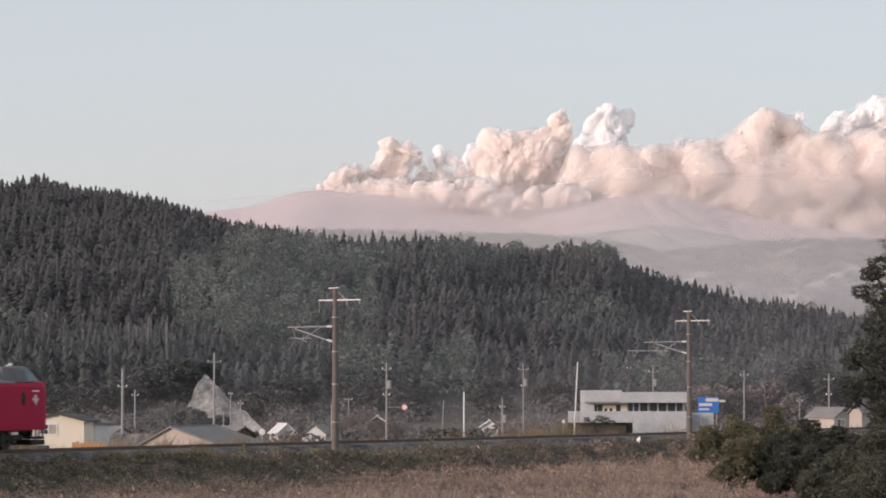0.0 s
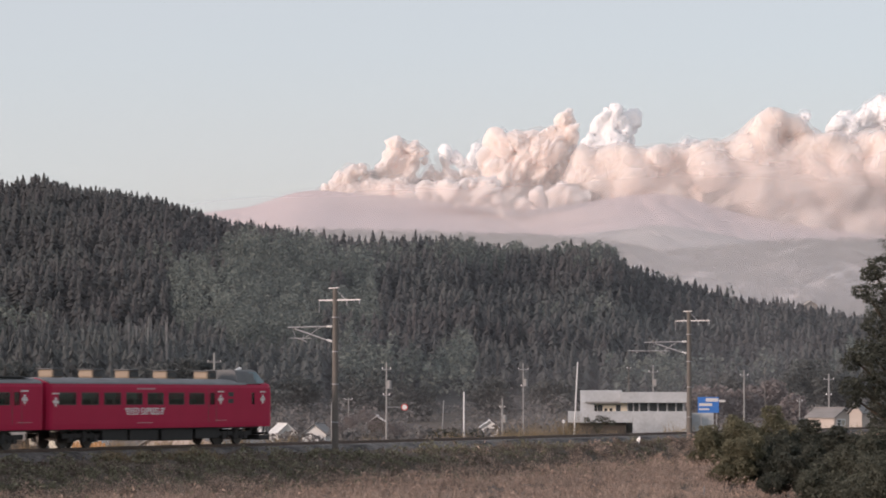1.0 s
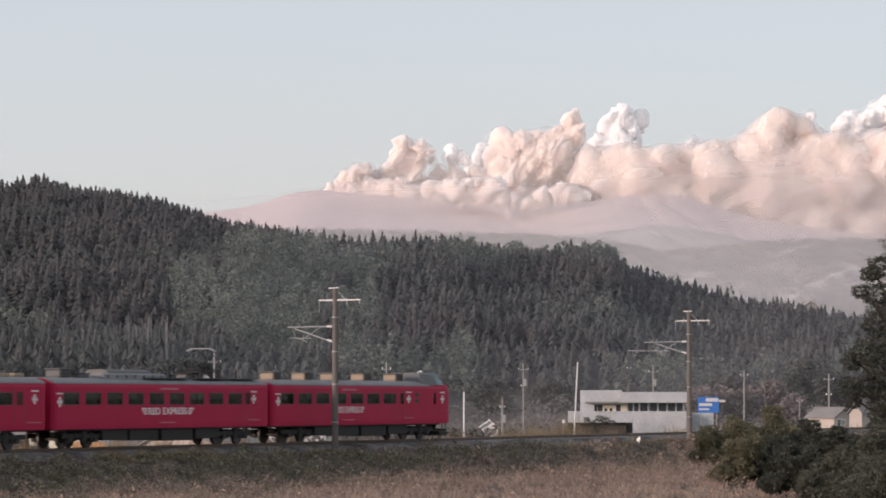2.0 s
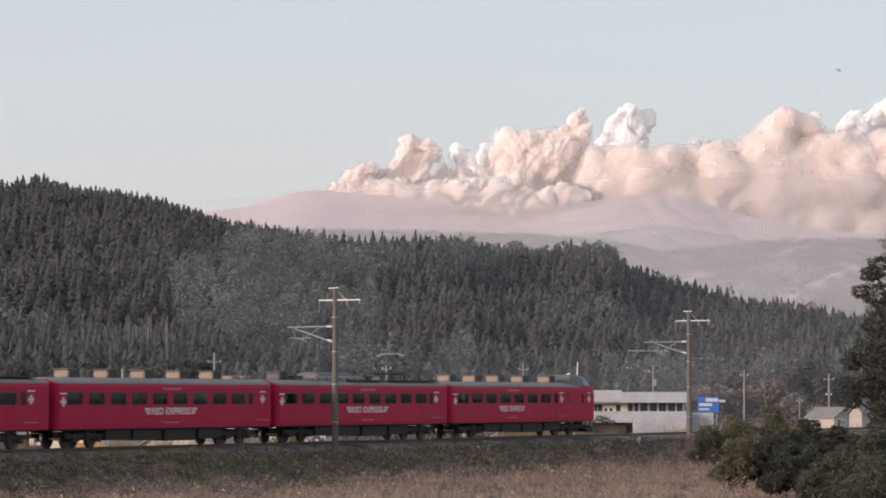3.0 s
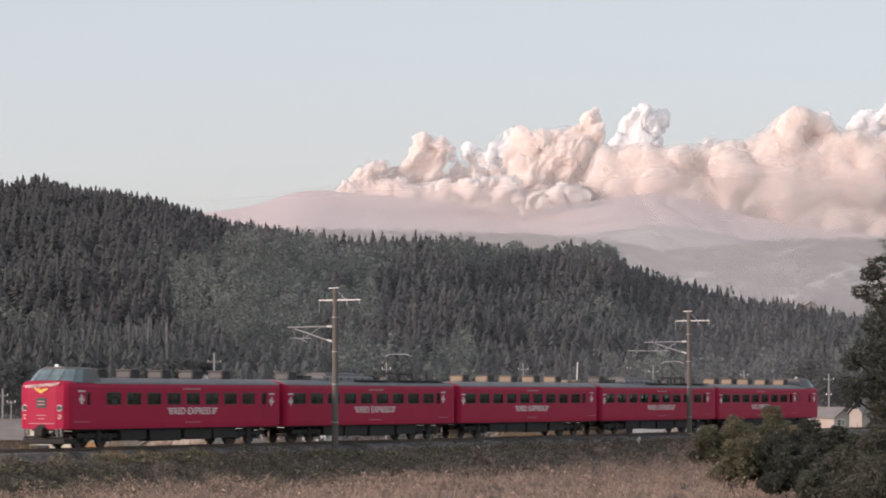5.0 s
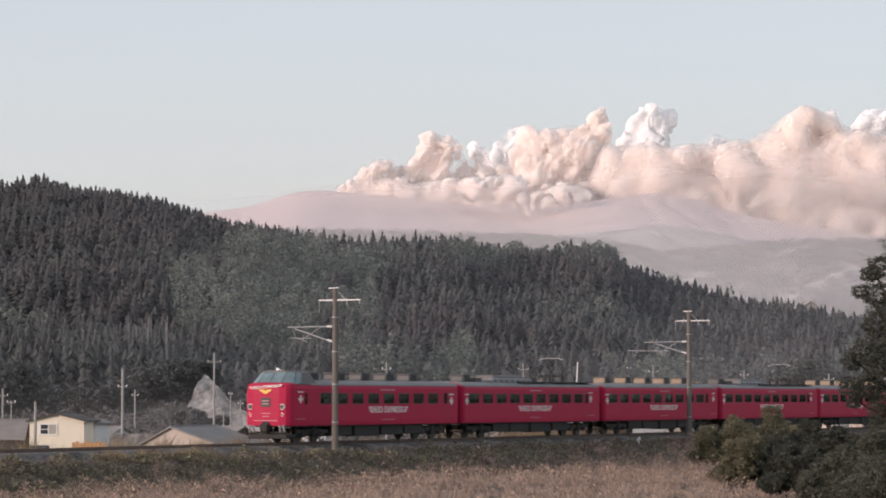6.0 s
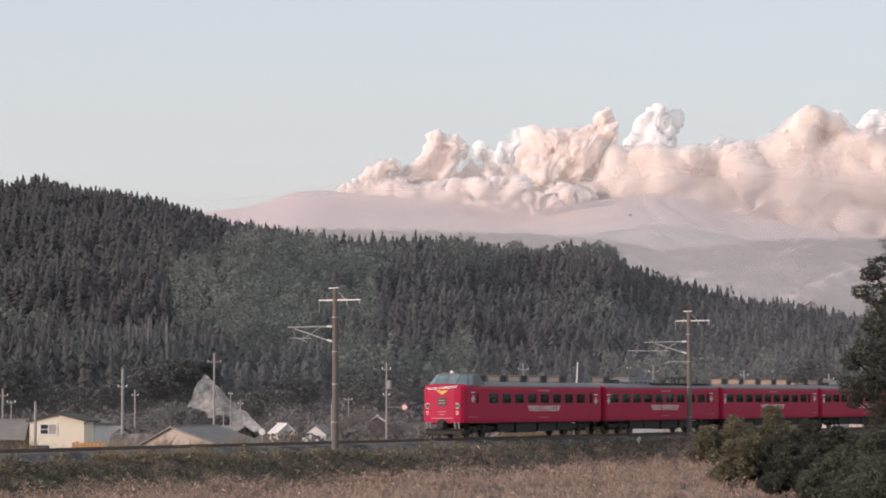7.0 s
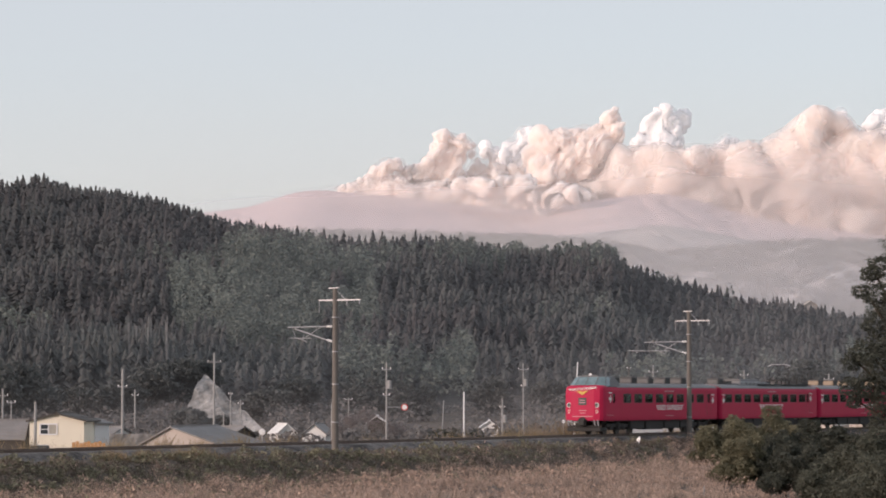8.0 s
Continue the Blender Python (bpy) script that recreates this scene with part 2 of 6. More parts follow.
def tube(bm, a, b, r0, r1=None, seg=8):
    a, b = Vector(a), Vector(b)
    v = bmesh.ops.create_cone(bm, cap_ends=True, segments=seg, radius1=r0, radius2=r1 if r1 is not None else r0, depth=(b - a).length)["verts"]
    m = Matrix.Translation((a + b) / 2) @ (b - a).to_track_quat("Z", "Y").to_matrix().to_4x4()
    bmesh.ops.transform(bm, matrix=m, verts=v)
    return bm


def tubes(*rows, seg=8):
    bm = bmesh.new()
    for r in rows:
        tube(bm, *r, seg=seg)
    return bm


def prism(profile, x0, x1, axis="x"):
    """A closed outline in (y, z) drawn out along x."""
    bm = bmesh.new()
    ends = [[bm.verts.new((x, y, z)) for y, z in profile] for x in (x0, x1)]
    n = len(profile)
    for i in range(n):
        bm.faces.new((ends[0][i], ends[0][(i + 1) % n], ends[1][(i + 1) % n], ends[1][i]))
    bm.faces.new(ends[0][::-1])
    bm.faces.new(ends[1])
    bmesh.ops.recalc_face_normals(bm, faces=bm.faces)
    return bm


def raw_mesh(name, verts, faces, material, smooth=False, normals=None):
    """verts (n, 3) and faces (m, k) arrays into one object; normals: soft shading normals for foliage."""
    me = bpy.data.meshes.new(name)
    verts, faces = np.asarray(verts, np.float32), np.asarray(faces, np.int32)
    k = faces.shape[1]
    me.vertices.add(len(verts))
    me.vertices.foreach_set("co", verts.ravel())
    me.loops.add(faces.size)
    me.loops.foreach_set("vertex_index", faces.ravel())
    me.polygons.add(len(faces))
    me.polygons.foreach_set("loop_start", np.arange(0, faces.size, k, dtype=np.int32))
    me.polygons.foreach_set("use_smooth", np.full(len(faces), smooth))
    me.update(calc_edges=True)
    if normals is not None:
        normals = normals / (np.linalg.norm(normals, axis=1, keepdims=True) + 1e-6)
        me.attributes.new("custom_normal", "FLOAT_VECTOR", "POINT").data.foreach_set("vector", normals.astype(np.float32).ravel())
    me.materials.append(M[material])
    return new(name, me)


def sheet(name, xs, ys, height, material, smooth=True):
    """A height field over a grid."""
    X, Y = np.meshgrid(xs, ys)
    Z = height(X, Y)
    v = np.stack([X, Y, Z], -1).reshape(-1, 3)
    nx, ny = len(xs), len(ys)
    i = (np.arange(ny - 1)[:, None] * nx + np.arange(nx - 1)).ravel()
    return raw_mesh(name, v, np.stack([i, i + 1, i + nx + 1, i + nx], -1), material, smooth)


rng = np.random.default_rng(7)


def fbm(x, y, scale, seed=0.0, octs=4):
    """Smooth layered waves."""
    out = np.zeros_like(x, dtype=float)
    r = np.random.default_rng(int(seed * 10) + 3)
    a = 1.0
    for o in range(octs):
        for k in range(3):
            t, p = r.uniform(0, 6.283), r.uniform(0, 6.283)
            f = 6.283 / (scale / 2 ** o) * r.uniform(0.7, 1.4)
            out += a / 3 * np.sin((x * np.cos(t) + y * np.sin(t)) * f + p)
        a *= 0.5
    return out


def smoothstep(a, b, x):
    t = np.clip((x - a) / (b - a), 0, 1)
    return t * t * (3 - 2 * t)


# ---- the railway line: s metres along, n metres across (away from the viewer), rails at z = 0 ----
TURN = 62.12
CT, ST = math.cos(radians(TURN)), math.sin(radians(TURN))
OX, OY, MID = -23.69, 132.36, 1.473


def on_line(s, n, z=0.0):
    return (OX + s * CT - n * ST, OY + s * ST + n * CT, z)


def ground_z(X, Y):
    s = (X - OX) * CT + (Y - OY) * ST
    n = -(X - OX) * ST + (Y - OY) * CT - MID
    near = -0.55 - 1.35 * smoothstep(-3.4, -8.0, n)
    far = -0.55 - 3.9 * smoothstep(4.0, 13.0, n)
    z = np.where(n < 0, near, far)
    z = z + 0.07 * fbm(X, Y, 9, 1.0) * (np.abs(n) > 3) + 0.12 * fbm(X, Y, 60, 2.0) * smoothstep(6, 20, np.abs(n))
    z = z + 2.7 * smoothstep(60, 15, Y) - 1.0 * smoothstep(-8, -40, n) * smoothstep(60, 90, Y)
    far_rise = np.clip((Y - 560) / 100, 0, None) * 4
    return z + far_rise * (Y < 700) + (Y >= 700) * 5.6


gx = np.unique(np.concatenate([np.linspace(-2500, -60, 30), np.linspace(-60, 110, 171), np.linspace(110, 2500, 30)]))
gy = np.unique(np.concatenate([np.linspace(-1500, 60, 20), np.linspace(60, 280, 221), np.linspace(280, 700, 60), np.linspace(700, 4900, 30)]))
ground = tagged(sheet("ground", gx, gy, ground_z, "soil"), "brown earth of the fields and railway bank", "ground", kind="structure")

# ballast bed, sleepers and rails
bed_z = lambda u: -0.18 - 0.34 * smoothstep(1.5, 2.5, np.abs(u)) - 0.25 * smoothstep(-2.4, -4.3, u)
su, uu = np.linspace(-60, 330, 391), np.linspace(-4.3, 2.9, 37)


def ballast_bed():
    S_, U = np.meshgrid(su, uu)
    Z = bed_z(U) + 0.03 * fbm(S_, U * 1.0, 1.6, 4.0) + rng.normal(0, 0.015, S_.shape)
    v = np.stack([OX + S_ * CT - (U + MID) * ST, OY + S_ * ST + (U + MID) * CT, Z], -1).reshape(-1, 3)
    nx, ny = len(su), len(uu)
    i = (np.arange(ny - 1)[:, None] * nx + np.arange(nx - 1)).ravel()
    return raw_mesh("ballast", v, np.stack([i, i + 1, i + nx + 1, i + nx], -1), "ballast")


tagged(ballast_bed(), "brown-grey crushed stone ballast under the rails", "ballast", kind="structure")
RAILPROF = [(-0.06, -0.16), (0.06, -0.16), (0.06, -0.14), (0.012, -0.12), (0.012, -0.045), (0.034, -0.035), (0.034, 0.0), (-0.034, 0.0), (-0.034, -0.035), (-0.012, -0.045), (-0.012, -0.12), (-0.06, -0.14)]
for side in (-0.566, 0.566):
    r = part("rail", prism([(y + side, z) for y, z in RAILPROF], -60, 330), "rail")
    r.matrix_basis = pose(*on_line(0, MID), 0, 0, TURN)
    tagged(r, "rusty steel rail on concrete sleepers", "rail", "rails of the line", "structure")


# ---- hills ----
def ridge_y(b):
    """Crest height of the wooded hill by bearing b (x over y)."""
    at = np.array([-0.35, -0.21, -0.151, -0.138, -0.115, -0.098, -0.082, -0.062, -0.041, -0.028, -0.010, 0.005, 0.018, 0.031, 0.044, 0.057, 0.064, 0.083, 0.100, 0.120, 0.16, 0.25, 0.4])
    up = np.array([0.062, 0.070, 0.0735, 0.0765, 0.0735, 0.0690, 0.0640, 0.0580, 0.0540, 0.0525, 0.0520, 0.0545, 0.0525, 0.0500, 0.0510, 0.0505, 0.0450, 0.0370, 0.0312, 0.0275, 0.027, 0.035, 0.04])
    return np.interp(b, at, up)


HILL0, HILL1 = 640.0, 1000.0


def hill_z(X, Y):
    b = X / Y
    crest = ridge_y(b) * 1000 + 2.5 - 6.6
    t = np.clip((Y - HILL0 - 18 * fbm(X, Y * 0, 160, 5.0)) / (HILL1 - HILL0), 0, 1)
    up = 0.55 * t + 0.45 * smoothstep(0, 1, t)
    over = np.where(Y > HILL1, (Y - HILL1) * 0.25, 0)
    z = -3 + (crest + 3) * up - over
    z = z + (3.5 * fbm(X, Y, 130, 6.0) + 1.2 * fbm(X, Y, 45, 7.0)) * np.clip(t * 4, 0, 1) * np.clip((1 - t) * 5, 0.12, 1)
    return z


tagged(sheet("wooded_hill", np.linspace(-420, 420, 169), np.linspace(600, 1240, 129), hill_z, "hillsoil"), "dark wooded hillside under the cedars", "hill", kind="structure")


def tufts(centres, size, r, up=0.0):
    """Small leaf triangles of random turn round the centres."""
    n = len(centres)
    d = r.normal(size=(n, 3, 3))
    d /= np.linalg.norm(d, axis=2, keepdims=True) + 1e-6
    d[:, :, 2] = d[:, :, 2] * 0.8 - up
    v = centres[:, None, :] + d * size.reshape(-1, 1, 1)
    return v.reshape(-1, 3), np.arange(n * 3).reshape(-1, 3)


def spikes(base, top_z, radius, per, r):
    """Conifer crowns: drooping needle sprays round each stem, thinning to the tip. base (n, 3), top_z height, radius."""
    n = len(base)
    t = np.tile(np.linspace(0.12, 1.0, per), (n, 1)) + r.uniform(-0.03, 0.03, (n, per))
    a = r.uniform(0, 6.283, (n, per))
    R = radius[:, None] * np.clip(1.02 - t, 0.03, 1) ** 0.5 * r.uniform(0.75, 1.2, (n, per))
    z = base[:, 2:3] + top_z[:, None] * t
    cx, cy = base[:, 0:1], base[:, 1:2]
    ca, sa = np.cos(a), np.sin(a)
    w = R * 0.42 + 0.15
    tip = np.stack([cx + ca * R, cy + sa * R, z - 0.06 * top_z[:, None]], -1)
    l = np.stack([cx - sa * w + ca * R * 0.2, cy + ca * w + sa * R * 0.2, z - 0.01 * top_z[:, None]], -1)
    q = np.stack([cx + sa * w + ca * R * 0.2, cy - ca * w + sa * R * 0.2, z + 0.02 * top_z[:, None]], -1)
    apex = np.stack([cx + ca * 0.05, cy + sa * 0.05, z + 0.06 * top_z[:, None]], -1)
    v = np.stack([tip, l, apex, tip, apex, q], 2).reshape(-1, 3)
    up = np.full_like(ca, 1.7) + r.normal(0, 0.12, ca.shape)
    out = lambda da: np.stack([np.cos(a + da), np.sin(a + da), up], -1)
    n0, n1, n2 = out(0.0), out(0.7), out(-0.7)
    nrm = np.stack([n0, n1, n0, n0, n0, n2], 2).reshape(-1, 3)
    return v, np.arange(len(v)).reshape(-1, 3), nrm


def in_bamboo(b, e):
    """The paler broadleaf stand on the slope, by bearing and elevation."""
    f = ((b + 0.058) / 0.034) ** 2 + ((e - 0.023) / 0.017) ** 2 + 0.35 * np.sin(b * 300) + 0.3 * np.sin(e * 420 + b * 90)
    return f < 1


def forest():
    r = np.random.default_rng(21)
    gx_, gy_ = np.meshgrid(np.arange(-230, 232, 3.7), np.arange(650, 1035, 4.9))
    X = gx_.ravel() + r.uniform(-1.6, 1.6, gx_.size)
    Y = gy_.ravel() + r.uniform(-2, 2, gx_.size)
    keep = np.abs(X / Y) < 0.185
    X, Y = X[keep], Y[keep]
    Z = hill_z(X, Y)
    b, e = X / Y, (Z - 2.5) / Y
    broad = in_bamboo(b, e) | ((b > 0.02) & (b < 0.062) & (Y > 965)) | ((e < 0.002 + 0.004 * np.sin(b * 130)) & (b > -0.035) & (b < 0.01)) | ((b > 0.085) & (Y < 760) & (fbm(X, Y, 120, 9.0) > 0.1)) | (fbm(X, Y, 90, 8.0) > 0.75)
    broad &= ~((Y > 880) & (b < 0.0))
    c = ~broad
    n = c.sum()
    h = (11.0 + 5.0 * smoothstep(-0.085, -0.10, b[c]) * smoothstep(760, 680, Y[c])) * r.uniform(0.82, 1.15, n) * (1 + 0.15 * fbm(X[c], Y[c], 60, 3.0)) * (1 - 0.42 * smoothstep(900, 985, Y[c]))
    v, f, nr = spikes(np.stack([X[c], Y[c], Z[c]], -1), h, r.uniform(2.5, 3.8, n) * (1 - 0.25 * smoothstep(900, 985, Y[c])), 40, r)
    tagged(raw_mesh("cedar_forest", v, f, "cedar", False, nr), "dense dark green cedar plantation on the hill", "forest", kind="stuff")
    X, Y, Z = X[broad], Y[broad], Z[broad]
    per = 88
    n = len(X)
    rad, hh = r.uniform(1.4, 2.5, (n, 1)), r.uniform(9, 16, (n, 1)) * (1 - 0.4 * smoothstep(930, 985, Y))[:, None]
    d = r.normal(size=(n, per, 3))
    d /= np.linalg.norm(d, axis=2, keepdims=True)
    d[:, :, 2] = np.where(d[:, :, 2] < -0.3, -d[:, :, 2], d[:, :, 2])
    d *= r.uniform(0.75, 1.0, (n, per, 1))
    C = np.stack([X[:, None] + d[:, :, 0] * rad, Y[:, None] + d[:, :, 1] * rad, Z[:, None] + hh * 0.55 + d[:, :, 2] * hh * 0.5], -1).reshape(-1, 3)
    v, f = tufts(C, r.uniform(0.42, 0.85, len(C)), r)
    nr = np.repeat((d + np.array([0, 0, 0.35]) + r.normal(0, 0.22, d.shape)).reshape(-1, 3), 3, 0)
    tagged(raw_mesh("broadleaf_stand", v, f, "bamboo", False, nr), "paler grey-green bamboo and broadleaf stand", "forest", kind="stuff")


forest()


def volcano_z(X, Y):
    b = X / Y
    bx = np.array([-0.30, -0.12, -0.077, -0.064, -0.056, -0.046, -0.026, -0.012, 0.003, 0.022, 0.028, 0.042, 0.061, 0.070, 0.080, 0.092, 0.10, 0.12, 0.15, 0.22])
    bz = np.array([0.050, 0.058, 0.0642, 0.0655, 0.0690, 0.0716, 0.0698, 0.0685, 0.0668, 0.0648, 0.0642, 0.0660, 0.0692, 0.0702, 0.0697, 0.0661, 0.0632, 0.0594, 0.0555, 0.05])
    crest = sum(np.interp(b + d, bx, bz) for d in (-0.006, -0.003, 0.0, 0.003, 0.006)) / 5 * 4400
    t = np.clip((Y - 3700) / 700, 0, 1)
    z = 150 + (crest - 150) * (0.45 * t + 0.55 * t ** 1.4) - np.where(Y > 4400, (Y - 4400) * 0.5, 0)
    gully = 1 - np.abs(np.sin(X / 23 + 1.3 * fbm(X, Y * 0.3, 130, 12.0)))
    cut = smoothstep(0.035, 0.075, b) * (1 - smoothstep(0.11, 0.14, b))
    return z + (2.5 * fbm(X, Y * 0.35, 170, 11.0) - 3.2 * gully ** 2 * cut) * (t < 0.985) * t


tagged(sheet("volcano", np.linspace(-1700, 1700, 681), np.linspace(3640, 4700, 121), volcano_z, "ash"), "ash-covered pinkish volcano slope", "volcano", kind="structure")


def farhill_z(X, Y):
    b = X / Y
    bx = np.array([-0.3, -0.08, -0.045, -0.01, 0.03, 0.06, 0.075, 0.09, 0.105, 0.12, 0.15, 0.25])
    bz = np.array([0.056, 0.0572, 0.0572, 0.0568, 0.0555, 0.0530, 0.0500, 0.0512, 0.0530, 0.0538, 0.0540, 0.053])
    crest = np.interp(b, bx, bz) * 3300
    t = np.clip((Y - 2820) / 480, 0, 1)
    folds = 7 * fbm(X, Y * 0.9, 210, 13.0) + 3.5 * fbm(X, Y, 70, 14.0)
    return -5 + (crest + 5) * (0.62 * t + 0.38 * smoothstep(0, 1, t)) - np.where(Y > 3300, (Y - 3300) * 0.3, 0) + folds * np.clip(t * 3, 0, 1) * np.clip((1 - t) * 6, 0.1, 1)


tagged(sheet("far_hills", np.linspace(-1500, 1500, 301), np.linspace(2780, 3600, 121), farhill_z, "hazedfarhill"), "hazy grey wooded foothills below the volcano", "hill", kind="structure")


def shoulder_z(X, Y):
    """Lower ridge that runs up behind the wooded crest to the volcano's foot."""
    b = X / Y
    crest = np.interp(b, [-0.3, 0.02, 0.045, 0.06, 0.073, 0.085, 0.10, 0.12, 0.3], [0.050, 0.0540, 0.0565, 0.0582, 0.0598, 0.0585, 0.0555, 0.052, 0.048]) * 3650
    t = np.clip((Y - 3300) / 350, 0, 1)
    return 60 + (crest - 60) * (0.7 * t + 0.3 * smoothstep(0, 1, t)) - np.where(Y > 3650, (Y - 3650) * 0.5, 0) + (4 * fbm(X, Y, 150, 24.0) + 2 * fbm(X, Y, 50, 25.0)) * np.clip((1 - t) * 5, 0.15, 1)


tagged(sheet("far_shoulder", np.linspace(-1300, 1300, 201), np.linspace(3290, 3900, 61), shoulder_z, "hazedfarhill"), "pale hazy ridge at the foot of the volcano", "hill", kind="structure")


def far_woods():
    """Clumped crowns over the far slopes, with bare patches."""
    r = np.random.default_rng(91)
    n = 26000
    Y = r.uniform(2950, 3305, n)
    X = r.uniform(-0.075, 0.165, n) * Y
    keep = (fbm(X, Y, 90, 26.0) + 0.6 * fbm(X, Y, 35, 27.0) > -0.75)
    X, Y = X[keep], Y[keep]
    Z = farhill_z(X, Y)
    per = 10
    d = r.normal(size=(len(X), per, 3))
    d /= np.linalg.norm(d, axis=2, keepdims=True)
    rad = r.uniform(1.6, 3.4, (len(X), 1))
    C = np.stack([X[:, None] + d[:, :, 0] * rad, Y[:, None] + d[:, :, 1] * rad, Z[:, None] + rad * (0.7 + d[:, :, 2])], -1).reshape(-1, 3)
    v, f = tufts(C, r.uniform(1.0, 2.0, len(C)), r)
    nr = np.repeat((d + np.array([0, -0.2, 0.6])).reshape(-1, 3), 3, 0)
    tagged(raw_mesh("far_woods", v, f, "hazedfartrees", False, nr), "pale hazy woods on the far foothills", "forest", kind="stuff")


far_woods()


def haze_sheet(name, X, Y, Z, wide, high, skin, label):
    """A thin bulging sheet, added in place of real depth of haze."""
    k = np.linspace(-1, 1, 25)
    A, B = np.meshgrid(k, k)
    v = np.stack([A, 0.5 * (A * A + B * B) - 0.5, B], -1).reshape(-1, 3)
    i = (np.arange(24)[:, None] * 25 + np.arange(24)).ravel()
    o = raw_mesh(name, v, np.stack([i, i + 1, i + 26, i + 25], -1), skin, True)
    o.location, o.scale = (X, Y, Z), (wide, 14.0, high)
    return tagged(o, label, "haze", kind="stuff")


# Thin lit sheets put in for aerial haze and to soften smoke edges.
haze_sheet("hill_haze", 45, 630, 10, 215, 92, "hillmist", "faint blue evening haze before the wooded hill")
haze_sheet("valley_haze", 0, 470, -2.5, 140, 11, "valleymist", "thin grey haze lying on the valley floor")
haze_sheet("wood_smoke", 53, 500, 7.0, 26, 14, "woodsmoke", "drifting grey wood smoke over the village")
haze_sheet("wood_smoke", 24, 490, 3.0, 26, 9, "woodsmoke", "drifting grey wood smoke over the village")
haze_sheet("air_haze", 60, 2300, 112, 1150, 172, "airmist", "milky evening air before the volcano")
haze_sheet("ash_haze", -20, 4250, 292, 260, 26, "ashmist", "pale ash haze sheet along the crater rim")
haze_sheet("ash_haze", 130, 4200, 262, 150, 34, "ashmist", "pale ash haze sheet along the crater rim")
haze_sheet("ash_veil", 420, 4330, 332, 300, 52, "ashbank", "soft haze sheet over the settled ash smoke")
haze_sheet("ash_veil", 610, 4320, 300, 260, 95, "ashbank", "soft haze sheet over the settled ash smoke")
haze_sheet("distance_haze", 60, 1750, 58, 520, 78, "farmist", "pale haze before the far foothills")


# ---- smoke of the volcano ----
def unit_ball(level):
    bm = bmesh.new()
    bmesh.ops.create_icosphere(bm, subdivisions=level, radius=1)
    bm.verts.ensure_lookup_table()
    v, f = np.array([q.co[:] for q in bm.verts]), np.array([[q.index for q in p.verts] for p in bm.faces])
    bm.free()
    return v, f


BALL_V, BALL_F = unit_ball(2)


def billow(name, puffs, depth, material, label, squash=0.95, rough=1.0):
    """Cauliflower billows melted into one skin. puffs: bearing, elevation, angular radius, in thousandths."""
    vs, fs, k = [], [], 0
    r = np.random.default_rng(len(puffs) * 7 + int(depth))
    mid = np.array((np.mean([p[0] for p in puffs]) / 1000 * depth, depth, np.mean([p[1] for p in puffs]) / 1000 * depth))
    crisp = rough > 0.7
    for b, e, a, *back in puffs:
        R = a / 1000 * depth * 1.1
        c = np.array([b / 1000 * depth, depth + r.uniform(-0.4, 0.4) * R + (back[0] if back else 0.0), 2.5 + e / 1000 * depth])
        lumps = [(c, R * 0.92)]
        for count, lo, hi in ((10, 0.26, 0.42), (30 if crisp else 4, 0.12, 0.20)):
            for i in range(count):
                d = r.normal(size=3)
                d /= np.linalg.norm(d)
                q = R * r.uniform(lo, hi)
                lumps.append((c + d * (R * 1.04 - q * r.uniform(0.8, 1.1)), q))
        for c2, q in lumps:
            vs.append(BALL_V * q * np.array([1, 1, squash]) + c2 - mid)
            fs.append(BALL_F + k)
            k += len(BALL_V)
    ob = raw_mesh(name, np.concatenate(vs), np.concatenate(fs), material, True)
    m = ob.modifiers.new("skin", "REMESH")
    m.mode, m.voxel_size, m.use_smooth_shade = "VOXEL", 1.9 if crisp else 2.9, True
    m = ob.modifiers.new("melt", "SMOOTH")
    m.factor, m.iterations = 0.6, (18 if material == "cloud" else 70 if crisp else 150)
    me = bpy.data.meshes.new_from_object(ob.evaluated_get(bpy.context.evaluated_depsgraph_get()))
    ob.modifiers.clear()
    ob.data = me
    n = len(me.vertices)
    co, nr = np.empty(n * 3), np.empty(n * 3)
    me.vertices.foreach_get("co", co)
    me.vertices.foreach_get("normal", nr)
    co, nr = co.reshape(-1, 3), nr.reshape(-1, 3)
    push = np.empty(n)
    for i in range(n):
        q = Vector(co[i] + mid)
        co[i] += np.array(noise.noise_vector(q / 75.0) * 14.0 + noise.noise_vector(q / 33.0) * 6.0)
        along = (q.x * 0.62 + q.z * 0.78) * 0.38
        q = Vector((q.x - 0.62 * along, q.y, q.z - 0.78 * along)) + noise.noise_vector(q / 40.0) * 12.0
        push[i] = sum(a * (abs(noise.noise(q / w)) - 0.2) for w, a in ((58.0, 18.0), (27.0, 14.0), (13.0, 11.0), (6.0, 6.5))) * rough
    body = co.copy()
    co += nr * push[:, None]
    me.vertices.foreach_set("co", co.ravel())
    me.polygons.foreach_set("use_smooth", np.full(len(me.polygons), True))
    me.update()
    me.materials.clear()
    me.materials.append(M["softsmoke" if material == "smoke" and rough < 0.7 else material])
    ob.location = mid
    tagged(ob, label, "smoke" if material == "smoke" else "cloud")
    veil = me.copy()
    veil.vertices.foreach_set("co", (body + nr * (9.0 - 5.0 * rough)).ravel())
    veil.materials.clear()
    veil.materials.append(M["cloudveil"] if material != "smoke" else M["veil"] if rough < 0.7 else M["thinveil"])
    v = new("veil", veil)
    v.parent = ob
    tagged(v, "thin wisps at the edge")
    return ob


